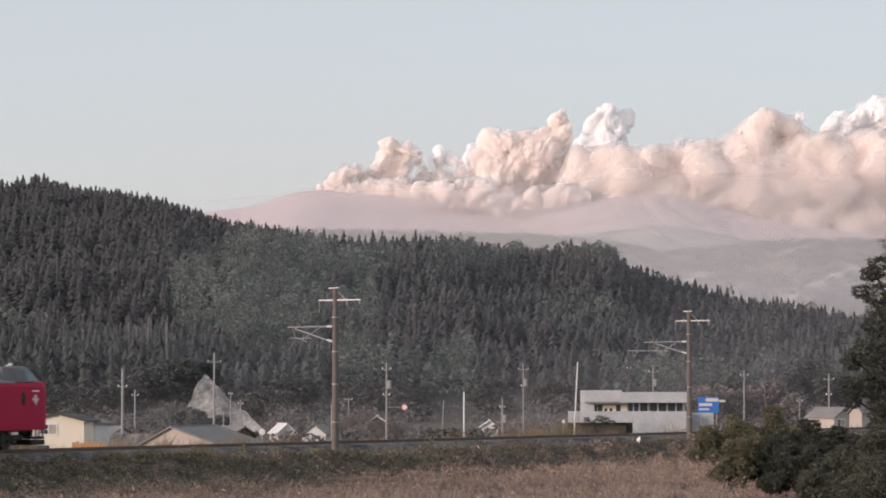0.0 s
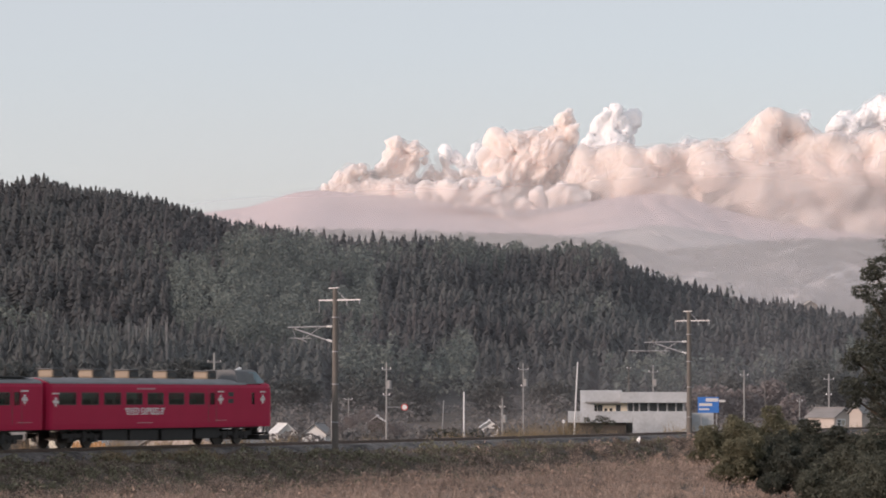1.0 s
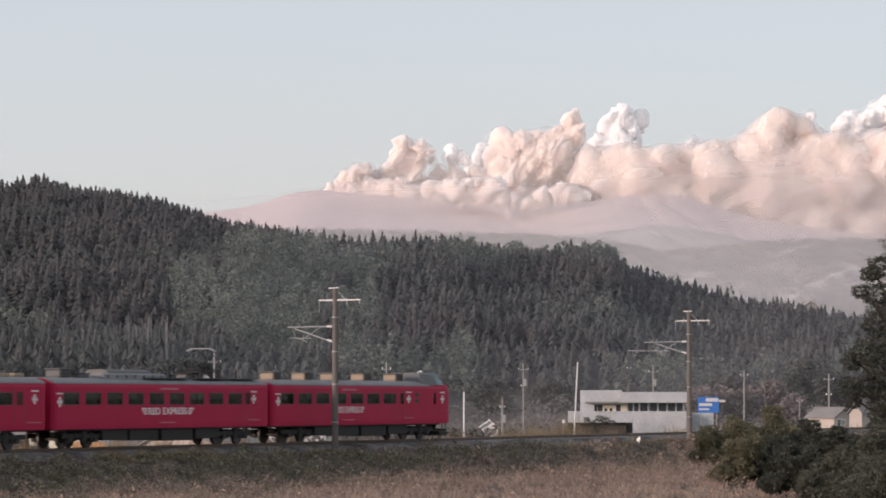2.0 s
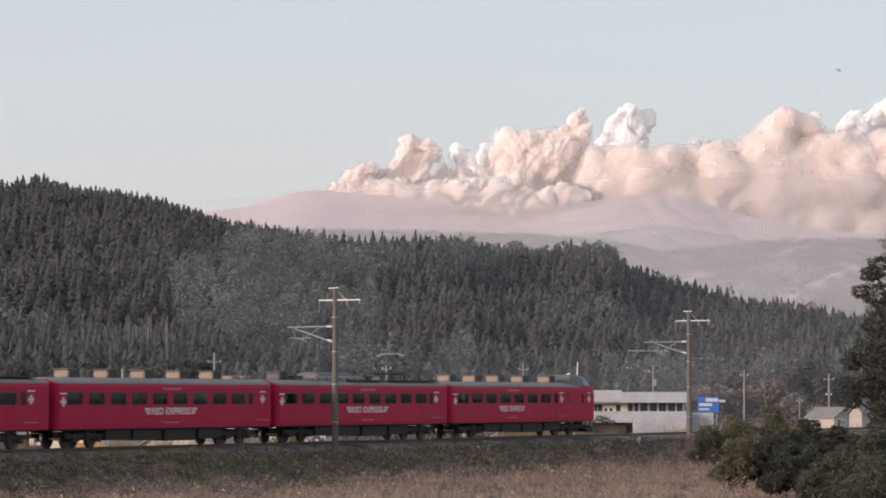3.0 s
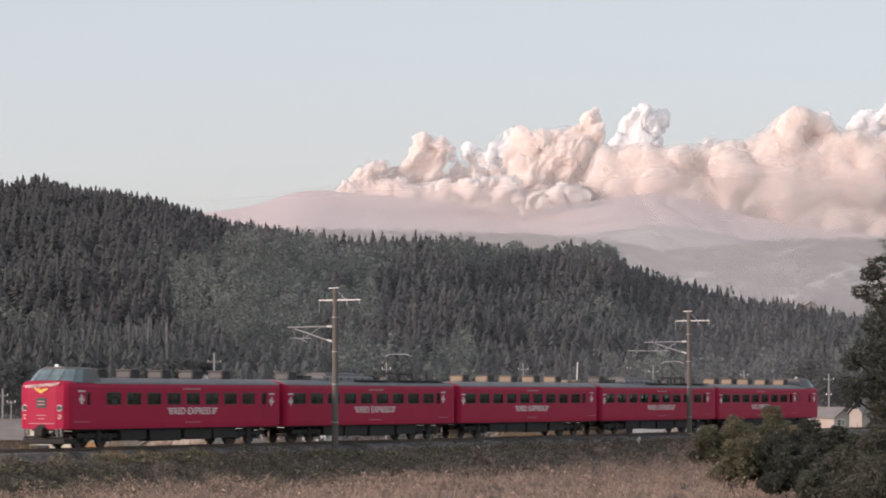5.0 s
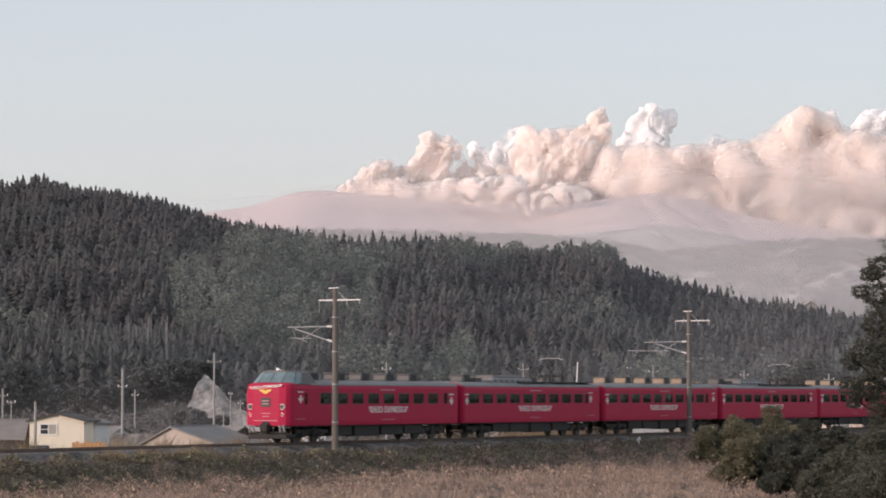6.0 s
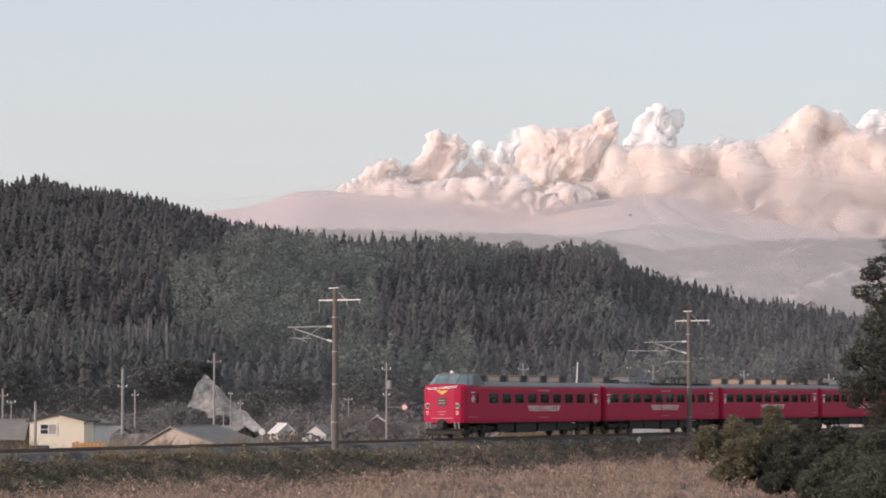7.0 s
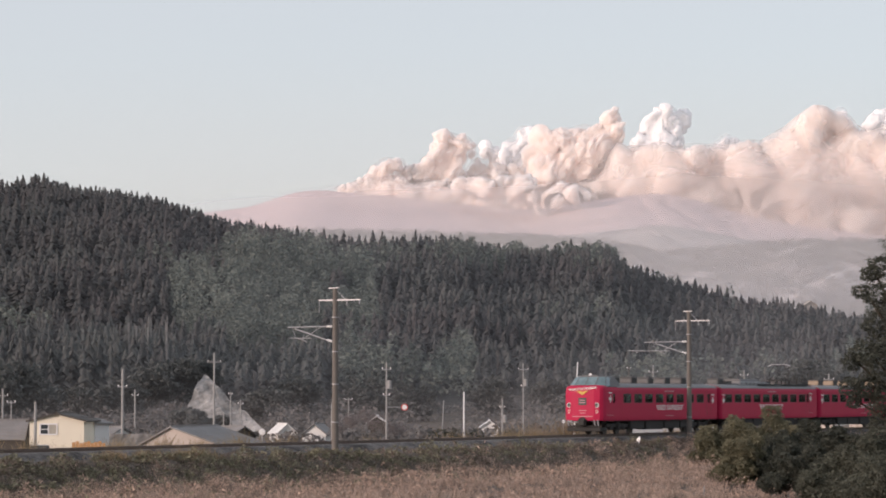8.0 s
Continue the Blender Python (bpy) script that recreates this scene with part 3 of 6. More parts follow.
SMOKE_LABEL = "billowing pinkish-grey ash plume drifting from the crater"
STEAM_LABEL = "bright white cumulus cloud beside the ash plume"
DUST, PLUME = [], []
DUST.append(billow("ash_plume", [(-40.2, 70.3, 1.5), (-35.0, 70.7, 2.3), (-30.5, 71.1, 3.1), (-25.4, 70.7, 3.5), (-19.6, 69.9, 4.2), (-13.1, 69.5, 4.6), (-6.1, 68.8, 5.0), (1.2, 68.0, 5.0), (8.8, 66.9, 5.0), (16.5, 65.7, 5.0), (24.2, 64.9, 5.0), (31.9, 64.9, 5.0), (38.6, 65.7, 5.4), (45.3, 66.9, 5.4)], 4470, "smoke", "pale dust veil hugging the crater rim", 0.8, 0.8))
DUST.append(billow("ash_plume", [(49.2, 69.0, 6.5), (59.8, 70.9, 6.9), (70.3, 71.9, 6.9), (80.9, 71.9, 7.3), (90.5, 69.5, 7.7), (100.1, 67.6, 8.5), (110.7, 65.7, 9.2), (123.2, 64.9, 10.0), (136.6, 64.2, 10.8), (150.0, 63.2, 11.5), (163.5, 63.2, 11.5)], 4520, "smoke", "pale dust veil over the volcano's shoulder", 0.8, 0.4))

def smoke_bank(b0, b1, seed):
    """Puffs that fill the settled smoke between its upper and lower edge."""
    r = np.random.default_rng(seed)
    out = []
    for b in np.arange(b0, b1, 5.6):
        top = np.interp(b, [50, 74, 89, 97, 105, 111, 116, 121, 126, 132, 140, 180], [84.5, 86, 86.6, 87.4, 90, 92.6, 96.4, 98.4, 96, 92.6, 91.6, 92.5])
        low = np.interp(b, [50, 80, 93, 105, 118, 134, 151, 180], [69, 70, 66, 62, 58.5, 55.5, 54.5, 54])
        e = top
        while e > low:
            a = r.uniform(3.4, 5.0) if e == top else r.uniform(5.5, 8.5)
            e -= a
            out.append((b + r.uniform(-2, 2), e, a, r.uniform(-22, 22)))
            e -= a * r.uniform(0.0, 0.3)
    return out


PLUME.append(billow("ash_plume", [(-35.4, 72.8, 2.3), (-30.5, 75.3, 2.9), (-25.7, 76.9, 2.7), (-21.5, 77.1, 2.3), (-27.7, 72.8, 3.7), (-18.1, 73.4, 3.3, 25), (-33, 70.7, 2.3), (-38.2, 71.7, 1.5)], 4480, "smoke", SMOKE_LABEL))
PLUME.append(billow("ash_plume", [(-7.1, 86.5, 3.1), (-3.3, 86.5, 2.3), (-9.4, 82.6, 3.7), (-11.3, 77.6, 4.4), (-14.6, 72.8, 4.4), (-5.6, 80.1, 3.7), (-1.2, 84, 2.3), (1.2, 82.1, 1.7, 20), (-6.5, 73.8, 4.4), (-10.4, 70, 3.5), (3.1, 76.3, 3.7, 45), (1.5, 72.5, 3.8, 45), (7.9, 81.9, 2.3, 45), (10.4, 77.3, 3.3, 45), (7.9, 72.8, 3.8, 40)], 4500, "smoke", SMOKE_LABEL))
PLUME.append(billow("ash_plume", [(47.3, 94.2, 2.9), (48.6, 90.3, 3.3), (41.5, 90.3, 3.1), (36.7, 89.4, 3.3), (31.9, 87.4, 3.3), (27.1, 84.6, 3.5), (23.2, 80.1, 3.1), (18.4, 76.3, 3.3), (22.3, 73.4, 4.6), (28, 77.3, 5.2), (33.8, 81.1, 5.4), (40, 84.6, 5.2), (43.8, 86.1, 4.4), (50.7, 84.2, 3.7, 45), (31.9, 70.9, 5), (38.6, 75.7, 5.8, 10), (46.3, 77.6, 5.4, 25), (45.3, 70.9, 4.2, 25)], 4540, "smoke", SMOKE_LABEL))
PLUME.append(billow("ash_plume", [(14.6, 71.5, 3.8), (18.4, 68, 3.8), (24.6, 65.7, 3.1), (27.7, 62.3, 1.3), (6.9, 70, 3.5), (0.2, 70.9, 2.9), (10.8, 68, 2.7), (21.3, 70.9, 3.5), (31.9, 67.6, 2.7), (38.6, 69, 2.7)], 4330, "smoke", SMOKE_LABEL, 0.9))
PLUME.append(billow("ash_plume", smoke_bank(52, 104, 5), 4500, "smoke", SMOKE_LABEL, 0.95, 0.65))
PLUME.append(billow("ash_plume", smoke_bank(104, 178, 6), 4500, "smoke", SMOKE_LABEL, 0.95, 0.6))
PLUME.append(billow("white_cloud", [(66.5, 95.1, 3.7), (61.9, 91.9, 4), (70.3, 94.2, 2.7), (69, 90.7, 3.7), (58.8, 87.2, 3.1), (64.6, 87.2, 5), (69.9, 86.9, 3.5), (63, 94.5, 2.5)], 4680, "cloud", STEAM_LABEL))
PLUME.append(billow("white_cloud", [(13.1, 79.2, 2.1), (16.1, 80.7, 2.9), (19.4, 83.6, 3.1), (22.9, 86.3, 2.9), (25, 87.8, 1.9), (20.4, 80.5, 3.1)], 4680, "cloud", STEAM_LABEL))
PLUME.append(billow("white_cloud", [(128.5, 96.5, 1.7), (139.5, 93, 2.9), (143.3, 94.2, 3.5), (148.7, 93.8, 3.7), (152.9, 95.9, 4.6), (156.8, 96.9, 5), (145.2, 90.7, 3.8)], 4680, "cloud", STEAM_LABEL))
PLUME.append(billow("white_cloud", [(7.3, 83.6, 2.1), (10.4, 82.8, 1.9), (12.3, 81.1, 1.7)], 4680, "cloud", STEAM_LABEL))
PLUME.append(billow("white_cloud", [(87.6, 87.2, 2.5), (90.3, 86.9, 2.1), (85.3, 86.5, 1.7)], 4680, "cloud", STEAM_LABEL))


# ---- train ----
def emblem_text(width, height, word):
    """One word (0 or 1) of the two on the car side, in the x-z plane facing -y."""
    cu = bpy.data.curves.new("lettering", "FONT")
    cu.body, cu.size, cu.extrude, cu.align_x = "RED EXPRESS", 1.0, 0.004, "CENTER"
    cu.offset = 0.018
    ob = new("lettering", cu)
    me = bpy.data.meshes.new_from_object(ob.evaluated_get(bpy.context.evaluated_depsgraph_get()))
    bpy.data.objects.remove(ob)
    co = np.array([v.co[:] for v in me.vertices])
    w, lo, hi = np.ptp(co[:, 0]), co[:, 1].min(), co[:, 1].max()
    row = np.sort(co[:, 0])
    k = int(np.argmax(np.diff(row)))
    split = (row[k] + row[k + 1]) / 2
    bm = bmesh.new()
    bm.from_mesh(me)
    bpy.data.meshes.remove(me)
    bmesh.ops.delete(bm, geom=[v for v in bm.verts if (v.co.x > split) != bool(word)], context="VERTS")
    mid = (co[:, 0].min() + co[:, 0].max()) / 2
    for v in bm.verts:
        x, y, z = v.co
        v.co = ((x - mid) / w * width * 0.74, -z, ((y - lo) / (hi - lo) - 0.5) * height)
    return bm


def wing_mark(width, height, sgn):
    """Three short stripes at one end of the words."""
    bm = bmesh.new()
    for k in range(3):
        x0, x1 = width * 0.395, width * (0.5 - 0.022 * k)
        zc = height * (0.34 - 0.34 * k)
        box(bm, *sorted((sgn * x0, sgn * x1)), -0.006, 0.0, zc - height * 0.11, zc + height * 0.11)
    return bm


def diamond(r):
    """A cluster of four small lozenges and a bar above: the car's crest."""
    bm = bmesh.new()
    for cx, cz in ((0, r * 0.55), (0, -r * 0.55), (-r * 0.55, 0), (r * 0.55, 0), (0, 0)):
        k = r * 0.42
        vs = [bm.verts.new(p) for p in ((cx - k, 0, cz), (cx, 0, cz - k), (cx + k, 0, cz), (cx, 0, cz + k))]
        f = bm.faces.new(vs)
        e = bmesh.ops.extrude_face_region(bm, geom=[f])["geom"]
        bmesh.ops.translate(bm, vec=(0, -0.005, 0), verts=[g for g in e if isinstance(g, bmesh.types.BMVert)])
    box(bm, -r * 1.1, r * 1.1, -0.005, 0, r * 1.35, r * 1.6)
    return bm


HALF = 1.473
Z0, ZW0, ZW1, Z3, Z4 = 0.94, 2.12, 2.74, 3.0, 3.185


def side_wall(bm, x0, x1, holes, sgn):
    """Car side with real openings. holes: (start, end) along x."""
    xs = sorted({x0, x1, *[h for p in holes for h in p]})
    zs = [(Z0, 1.452), (1.2, HALF), (ZW0, HALF), (ZW1, HALF), (Z3, HALF), (Z4, 1.42)]
    grid = [[bm.verts.new((x, sgn * y, z)) for z, y in zs] for x in xs]
    for i in range(len(xs) - 1):
        m = (xs[i] + xs[i + 1]) / 2
        for j in range(len(zs) - 1):
            if j == 2 and any(a < m < b for a, b in holes):
                continue
            q = (grid[i][j], grid[i + 1][j], grid[i + 1][j + 1], grid[i][j + 1])
            bm.faces.new(q if sgn < 0 else q[::-1])


def roof_mesh(x0, x1):
    prof = [(1.45, 3.16), (1.40, 3.24), (1.15, 3.36), (0.75, 3.44), (0.3, 3.475), (-0.3, 3.475), (-0.75, 3.44), (-1.15, 3.36), (-1.40, 3.24), (-1.45, 3.16)]
    return prism(prof, x0, x1)


def wheelset(car, x):
    bm = bmesh.new()
    tube(bm, (0, -0.55, 0), (0, 0.55, 0), 0.08, seg=10)
    for sg in (-1, 1):
        tube(bm, (0, sg * 0.50, 0), (0, sg * 0.63, 0), 0.455, seg=28)
        tube(bm, (0, sg * 0.49, 0), (0, sg * 0.52, 0), 0.48, seg=28)
        for k in range(5):
            a = k * 1.2566
            tube(bm, (0.25 * math.cos(a), sg * 0.62, 0.25 * math.sin(a)), (0.25 * math.cos(a), sg * 0.64, 0.25 * math.sin(a)), 0.05, seg=8)
    w = part("wheel", bm, "wheel", car)
    w.location = (x, 0, 0.455)
    return w


def bogie(car, x):
    bm = boxes((x - 1.75, x + 1.75, -1.12, -0.98, 0.48, 0.72), (x - 1.75, x + 1.75, 0.98, 1.12, 0.48, 0.72), (x - 0.25, x + 0.25, -1.12, 1.12, 0.42, 0.8), bevel=0.03)
    for sg in (-1, 1):
        for dx in (-1.05, 1.05):
            box(bm, x + dx - 0.17, x + dx + 0.17, sg * 1.05 - 0.12, sg * 1.05 + 0.12, 0.30, 0.62, 0.04)
            tube(bm, (x + dx * 0.65, sg * 1.06, 0.34), (x + dx * 0.65, sg * 1.06, 0.8), 0.10)
        tube(bm, (x, sg * 1.10, 0.30), (x, sg * 1.10, 0.85), 0.16, seg=12)
    part("bogie", bm, "under", car)
    return [wheelset(car, x - 1.05), wheelset(car, x + 1.05)]


def cooler(car, x, paint):
    c = part("cooler", boxes((x - 0.45, x + 0.45, -0.45, 0.45, 3.44, 3.86), bevel=0.10), paint, car, "roof cooler housing")
    part("cap", boxes((x - 0.49, x + 0.49, -0.49, 0.49, 3.85, 3.92), bevel=0.03), "coolgrey", c, "dark grey cap")
    for sg in (-1, 1):
        part("louvre", boxes((x - 0.38, x + 0.38, *sorted((sg * 0.44, sg * 0.465)), 3.52, 3.82)), "louvre", c, "dark side louvre")
    for k in range(4):
        part("slat", boxes((x - 0.36, x + 0.36, -0.49, -0.466, 3.55 + k * 0.07, 3.58 + k * 0.07)), "coolgrey", c)


def pantograph(car, x):
    bm = tubes(((x - 0.9, -0.5, 3.85), (x + 0.9, -0.5, 3.85), 0.035), ((x - 0.9, 0.5, 3.85), (x + 0.9, 0.5, 3.85), 0.035), ((x - 0.9, -0.5, 3.85), (x - 0.9, 0.5, 3.85), 0.035), ((x + 0.9, -0.5, 3.85), (x + 0.9, 0.5, 3.85), 0.035),
               ((x - 0.5, -0.5, 3.9), (x - 1.25, -0.35, 4.45), 0.025), ((x - 0.5, 0.5, 3.9), (x - 1.25, 0.35, 4.45), 0.025), ((x + 0.5, -0.5, 3.9), (x + 1.25, -0.35, 4.45), 0.025), ((x + 0.5, 0.5, 3.9), (x + 1.25, 0.35, 4.45), 0.025),
               ((x - 1.25, -0.35, 4.45), (x - 0.1, -0.3, 5.02), 0.02), ((x - 1.25, 0.35, 4.45), (x - 0.1, 0.3, 5.02), 0.02), ((x + 1.25, -0.35, 4.45), (x + 0.1, -0.3, 5.02), 0.02), ((x + 1.25, 0.35, 4.45), (x + 0.1, 0.3, 5.02), 0.02), seg=6)
    pan = part("pantograph", bm, "box", car, "raised diamond pantograph")
    bm = tubes(((x - 0.12, -0.6, 5.06), (x - 0.12, 0.6, 5.06), 0.03), ((x + 0.12, -0.6, 5.06), (x + 0.12, 0.6, 5.06), 0.03), seg=8)
    for sg in (-1, 1):
        for dx in (-0.12, 0.12):
            tube(bm, (x + dx, sg * 0.6, 5.06), (x + dx, sg * 0.9, 4.93), 0.025)
    part("contact_strip", bm, "steel", pan)
    for dx in (-0.8, 0.8):
        for sg in (-1, 1):
            part("insulator", tubes(((x + dx, sg * 0.5, 3.44), (x + dx, sg * 0.5, 3.84), 0.07)), "box", car)


def rail_car(kind):
    """One coach of the train, 20 m long. kind: front, middle, power or rear. The cab, if any, is at +x."""
    cab = kind in ("front", "rear")
    nz = -0.36 if kind == "rear" else 0.0
    car = empty("railway_car", Matrix(), "x", "railway car", "cars of the train")
    first, count, pitch, width = {"front": (-8.85, 7, 1.93, 1.48), "rear": (-6.6, 8, 1.817, 1.3)}.get(kind, (-8.55, 9, 1.88, 1.4))
    holes = [(first + k * pitch - width / 2, first + k * pitch + width / 2) for k in range(count)]
    doors = {"front": (4.25,), "rear": (-8.2,)}.get(kind, (7.75,))
    slits = [(d - 0.24, d + 0.24) for d in doors] + ([(8.15, 8.45)] if cab else [])
    all_holes = holes + slits
    xr, xf = (-10.35 if kind == "front" else -9.95), (9.2 if cab else 9.95)
    bm = bmesh.new()
    side_wall(bm, xr + 0.24, xf if cab else xf - 0.24, all_holes, -1)
    side_wall(bm, xr + 0.24, xf if cab else xf - 0.24, all_holes, 1)
    def bulkhead(x, inner):
        ys = [(Z0, 1.452), (1.2, HALF), (ZW0, HALF), (ZW1, HALF), (Z3, HALF), (Z4, 1.42), (3.42, 0.7), (3.45, 0)]
        ring = [(-y, z) for z, y in ys] + [(y, z) for z, y in ys[-2::-1]]
        rings = [[bm.verts.new((q, y * k, z)) for y, z in ring] for q, k in ((inner, 1.0), (inner + (x - inner) * 0.62, 0.965), (x, 0.86))]
        for ra, rb in zip(rings[:-1], rings[1:]):
            for i in range(len(ring) - 1):
                bm.faces.new((ra[i], ra[i + 1], rb[i + 1], rb[i]))
        bm.faces.new(rings[-1])
    bulkhead(xr, xr + 0.24)
    if cab:
        plan = [(9.2, 1.0), (9.95 + nz, 0.99), (10.24 + nz, 0.945), (10.42 + nz, 0.83), (10.52 + nz, 0.56), (10.55 + nz, 0.0)]
        zs = [(Z0, 1.452, -0.02), (1.2, HALF, 0), (ZW0, HALF, 0), (ZW1, HALF, 0), (Z3, 1.46, -0.03), (3.2, 1.41, -0.08), (3.3, 1.25, -0.25), (3.33, 0.9, -0.6)]
        line = plan + [(x, -y) for x, y in plan[-2::-1]]
        g = [[bm.verts.new((x + dx * (x - 9.15), y * hw, z)) for z, hw, dx in zs] for x, y in line]
        for i in range(len(line) - 1):
            for j in range(len(zs) - 1):
                bm.faces.new((g[i][j], g[i][j + 1], g[i + 1][j + 1], g[i + 1][j]))
        bm.faces.new([c[-1] for c in g])
    else:
        bulkhead(xf, xf - 0.24)
    bmesh.ops.remove_doubles(bm, verts=bm.verts, dist=0.001)
    bmesh.ops.recalc_face_normals(bm, faces=bm.faces)
    part("body", bm, "red", car, "glossy crimson steel body")
    part("roof", roof_mesh(xr + 0.1, 7.7 if cab else xf - 0.1), "roofgrey", car, "dusty grey roof", False)
    part("floor", boxes((xr + 0.1, xf - 0.1, -1.36, 1.36, 0.96, 1.2)), "under", car)
    for a, b in all_holes:
        for sg in (-1, 1):
            bm = boxes((a, b, *sorted((sg * (HALF - 0.035), sg * (HALF - 0.02))), ZW0, ZW1))
            w = part("window", bm, "glass", car)
            w.visible_shadow = False
            if b - a > 1:
                part("rim", boxes((a, a + 0.05, *sorted((sg * (HALF - 0.03), sg * (HALF + 0.006))), ZW0, ZW1), (b - 0.05, b, *sorted((sg * (HALF - 0.03), sg * (HALF + 0.006))), ZW0, ZW1), (a, b, *sorted((sg * (HALF - 0.03), sg * (HALF + 0.006))), ZW1 - 0.05, ZW1), (a, b, *sorted((sg * (HALF - 0.03), sg * (HALF + 0.006))), ZW0, ZW0 + 0.04)), "darktrim", w)
    k = first - 0.5
    while k < holes[-1][1]:
        for sg in (-1, 1):
            part("seat", boxes((k - 0.08, k + 0.1, *sorted((sg * 0.35, sg * 1.3)), 1.5, 2.42), (k - 0.1, k + 0.45, *sorted((sg * 0.35, sg * 1.3)), 1.2, 1.62), bevel=0.04), "seat", car)
        k += 0.94
    for d in doors:
        for sg in (-1, 1):
            part("door", boxes((d - 0.4, d - 0.36, *sorted((sg * (HALF - 0.02), sg * (HALF + 0.004))), 1.2, 2.95), (d + 0.36, d + 0.4, *sorted((sg * (HALF - 0.02), sg * (HALF + 0.004))), 1.2, 2.95)), "darktrim", car)
    tx, tw = {"front": (-2.1, 3.6), "rear": (-1.1, 4.75)}.get(kind, (0.0, 4.85))
    crests = {"front": (-9.82, 5.05, 9.28), "rear": (-8.95, 8.9), "middle": (-9.5, 8.95)}.get(kind, (-9.5, 8.35))
    for sg in (-1, 1):
        turn = pose(0, sg * (HALF + 0.004), 0, 0, 0, 0 if sg < 0 else 180)
        def side(name, bm, x, z, mt="white"):
            o = part(name, bm, mt, car, "")
            o.matrix_basis = turn @ pose(x if sg < 0 else -x, 0, z)
            return o
        for word in (0, 1):
            side("lettering", emblem_text(tw, 0.36, word), tx, 1.80)
        for end in (-1, 1):
            side("wing_mark", wing_mark(tw, 0.36, end), tx, 1.80)
        for c in crests:
            side("crest", diamond(0.27), c, 2.40 if c > -5 else 2.28)
        side("name_bar", boxes((-0.85, 0.85, -0.005, 0, -0.04, 0.04)), tx + 0.1, 2.93, "faded")
        side("number_bar", boxes((-0.7, 0.7, -0.005, 0, -0.02, 0.02)), tx, 1.22, "faded")
        side("number_bar", boxes((-0.6, 0.6, -0.005, 0, -0.015, 0.015)), crests[1], 1.30, "faded")
    if cab:
        for sg in (-1, 1):
            for z in (2.30, 2.66):
                part("side_louvre", boxes((5.8, 6.32, *sorted((sg * (HALF - 0.02), sg * (HALF + 0.006))), z - 0.11, z + 0.11), bevel=0.004), "louvre", car)
    under = [(-5.6, -3.4), (-3.2, -0.6), (-0.3, 2.6), (2.9, 5.2)]
    for a, b in under:
        for sg in (-1, 1):
            bt = 0.32 + 0.05 * math.sin(a * 3)
            part("equipment_box", boxes((a, b, *sorted((sg * 0.55, sg * 1.3)), bt, 0.93), bevel=0.03), "box", car)
    part("underframe", boxes((-9.8, 9.2, -1.3, 1.3, 0.86, 0.955), (-9.9, -9.3, -0.2, 0.2, 0.75, 1.0), bevel=0.01), "under", car)
    wheels = bogie(car, -7.0) + bogie(car, 7.0)
    part("gangway", boxes((xr - 0.29, xr - 0.01, -0.55, 0.55, 1.05, 3.15), bevel=0.05), "louvre", car)
    if kind == "power":
        hump = part("hump", prism([(-1.0, 3.38), (-0.95, 3.62), (-0.8, 3.70), (0.8, 3.70), (0.95, 3.62), (1.0, 3.38)], -5.0, 0.6), "roofgrey", car, "grey roof equipment hump")
        part("upper_deck", prism([(-0.72, 3.69), (-0.6, 3.84), (-0.4, 3.90), (0.4, 3.90), (0.6, 3.84), (0.72, 3.69)], -4.3, -0.4), "coolgrey", hump)
        for k in range(7):
            part("rib", boxes((-4.7 + k * 0.8, -4.62 + k * 0.8, -0.99, -0.93, 3.44, 3.62)), "louvre", hump)
        for a, b, h in ((-6.5, -5.6, 3.66), (1.0, 1.5, 3.72), (1.9, 2.3, 3.64), (3.2, 3.6, 3.70)):
            part("roof_box", boxes((a, b, -0.5, 0.3, 3.42, h), bevel=0.04), "coolgrey", car)
            part("roof_box_lid", boxes((a - 0.05, b + 0.05, -0.54, 0.34, h, h + 0.04), bevel=0.01), "louvre", car)
        for a, b in ((-1.6, 2.6), (3.0, 6.2), (6.4, 9.2)):
            part("roof_board", boxes((a, b, -1.22, -0.62, 3.44, 3.50), (a, b, 0.62, 1.22, 3.44, 3.50)), "louvre", car)
        pantograph(car, 5.4)
        part("arrester", tubes(((7.6, 0.3, 3.44), (7.6, 0.3, 4.0), 0.06), ((8.4, -0.3, 3.44), (8.4, -0.3, 3.95), 0.06), ((7.6, 0.3, 3.98), (3.6, 0.4, 3.9), 0.02)), "box", car)
        cooler(car, -7.6, "coolgrey")
    else:
        for cx in {"front": (-8.2, -4.8, -1.6, 1.9, 5.8), "rear": (5.6, 2.7, -0.2, -3.1, -6.0)}.get(kind, (-7.2, -3.8, -0.5, 2.8, 6.0)):
            cooler(car, cx, "coolgrey" if kind == "rear" else "tan")
        if not cab:
            for cx in (8.1, 9.3):
                part("vent", boxes((cx - 0.4, cx + 0.4, -0.35, 0.35, 3.45, 3.66), bevel=0.06), "tan", car)
    if cab:
        # raised driver's cab with raked windscreen
        b0, b1, t0, t1 = 6.9, 10.15 + nz, 7.2, 9.45 + nz
        bm = bmesh.new()
        lo = [bm.verts.new(p) for p in ((b0, -1.36, 3.2), (b1 - 0.4, -1.36, 3.22), (b1, -0.75, 3.30), (b1, 0.75, 3.30), (b1 - 0.4, 1.36, 3.22), (b0, 1.36, 3.2))]
        hi = [bm.verts.new(p) for p in ((t0, -1.02, 3.88), (t1 - 0.28, -1.1, 3.89), (t1, -0.70, 3.90), (t1, 0.70, 3.90), (t1 - 0.28, 1.1, 3.89), (t0, 1.02, 3.88))]
        for i in range(6):
            bm.faces.new((lo[i], lo[(i + 1) % 6], hi[(i + 1) % 6], hi[i]))
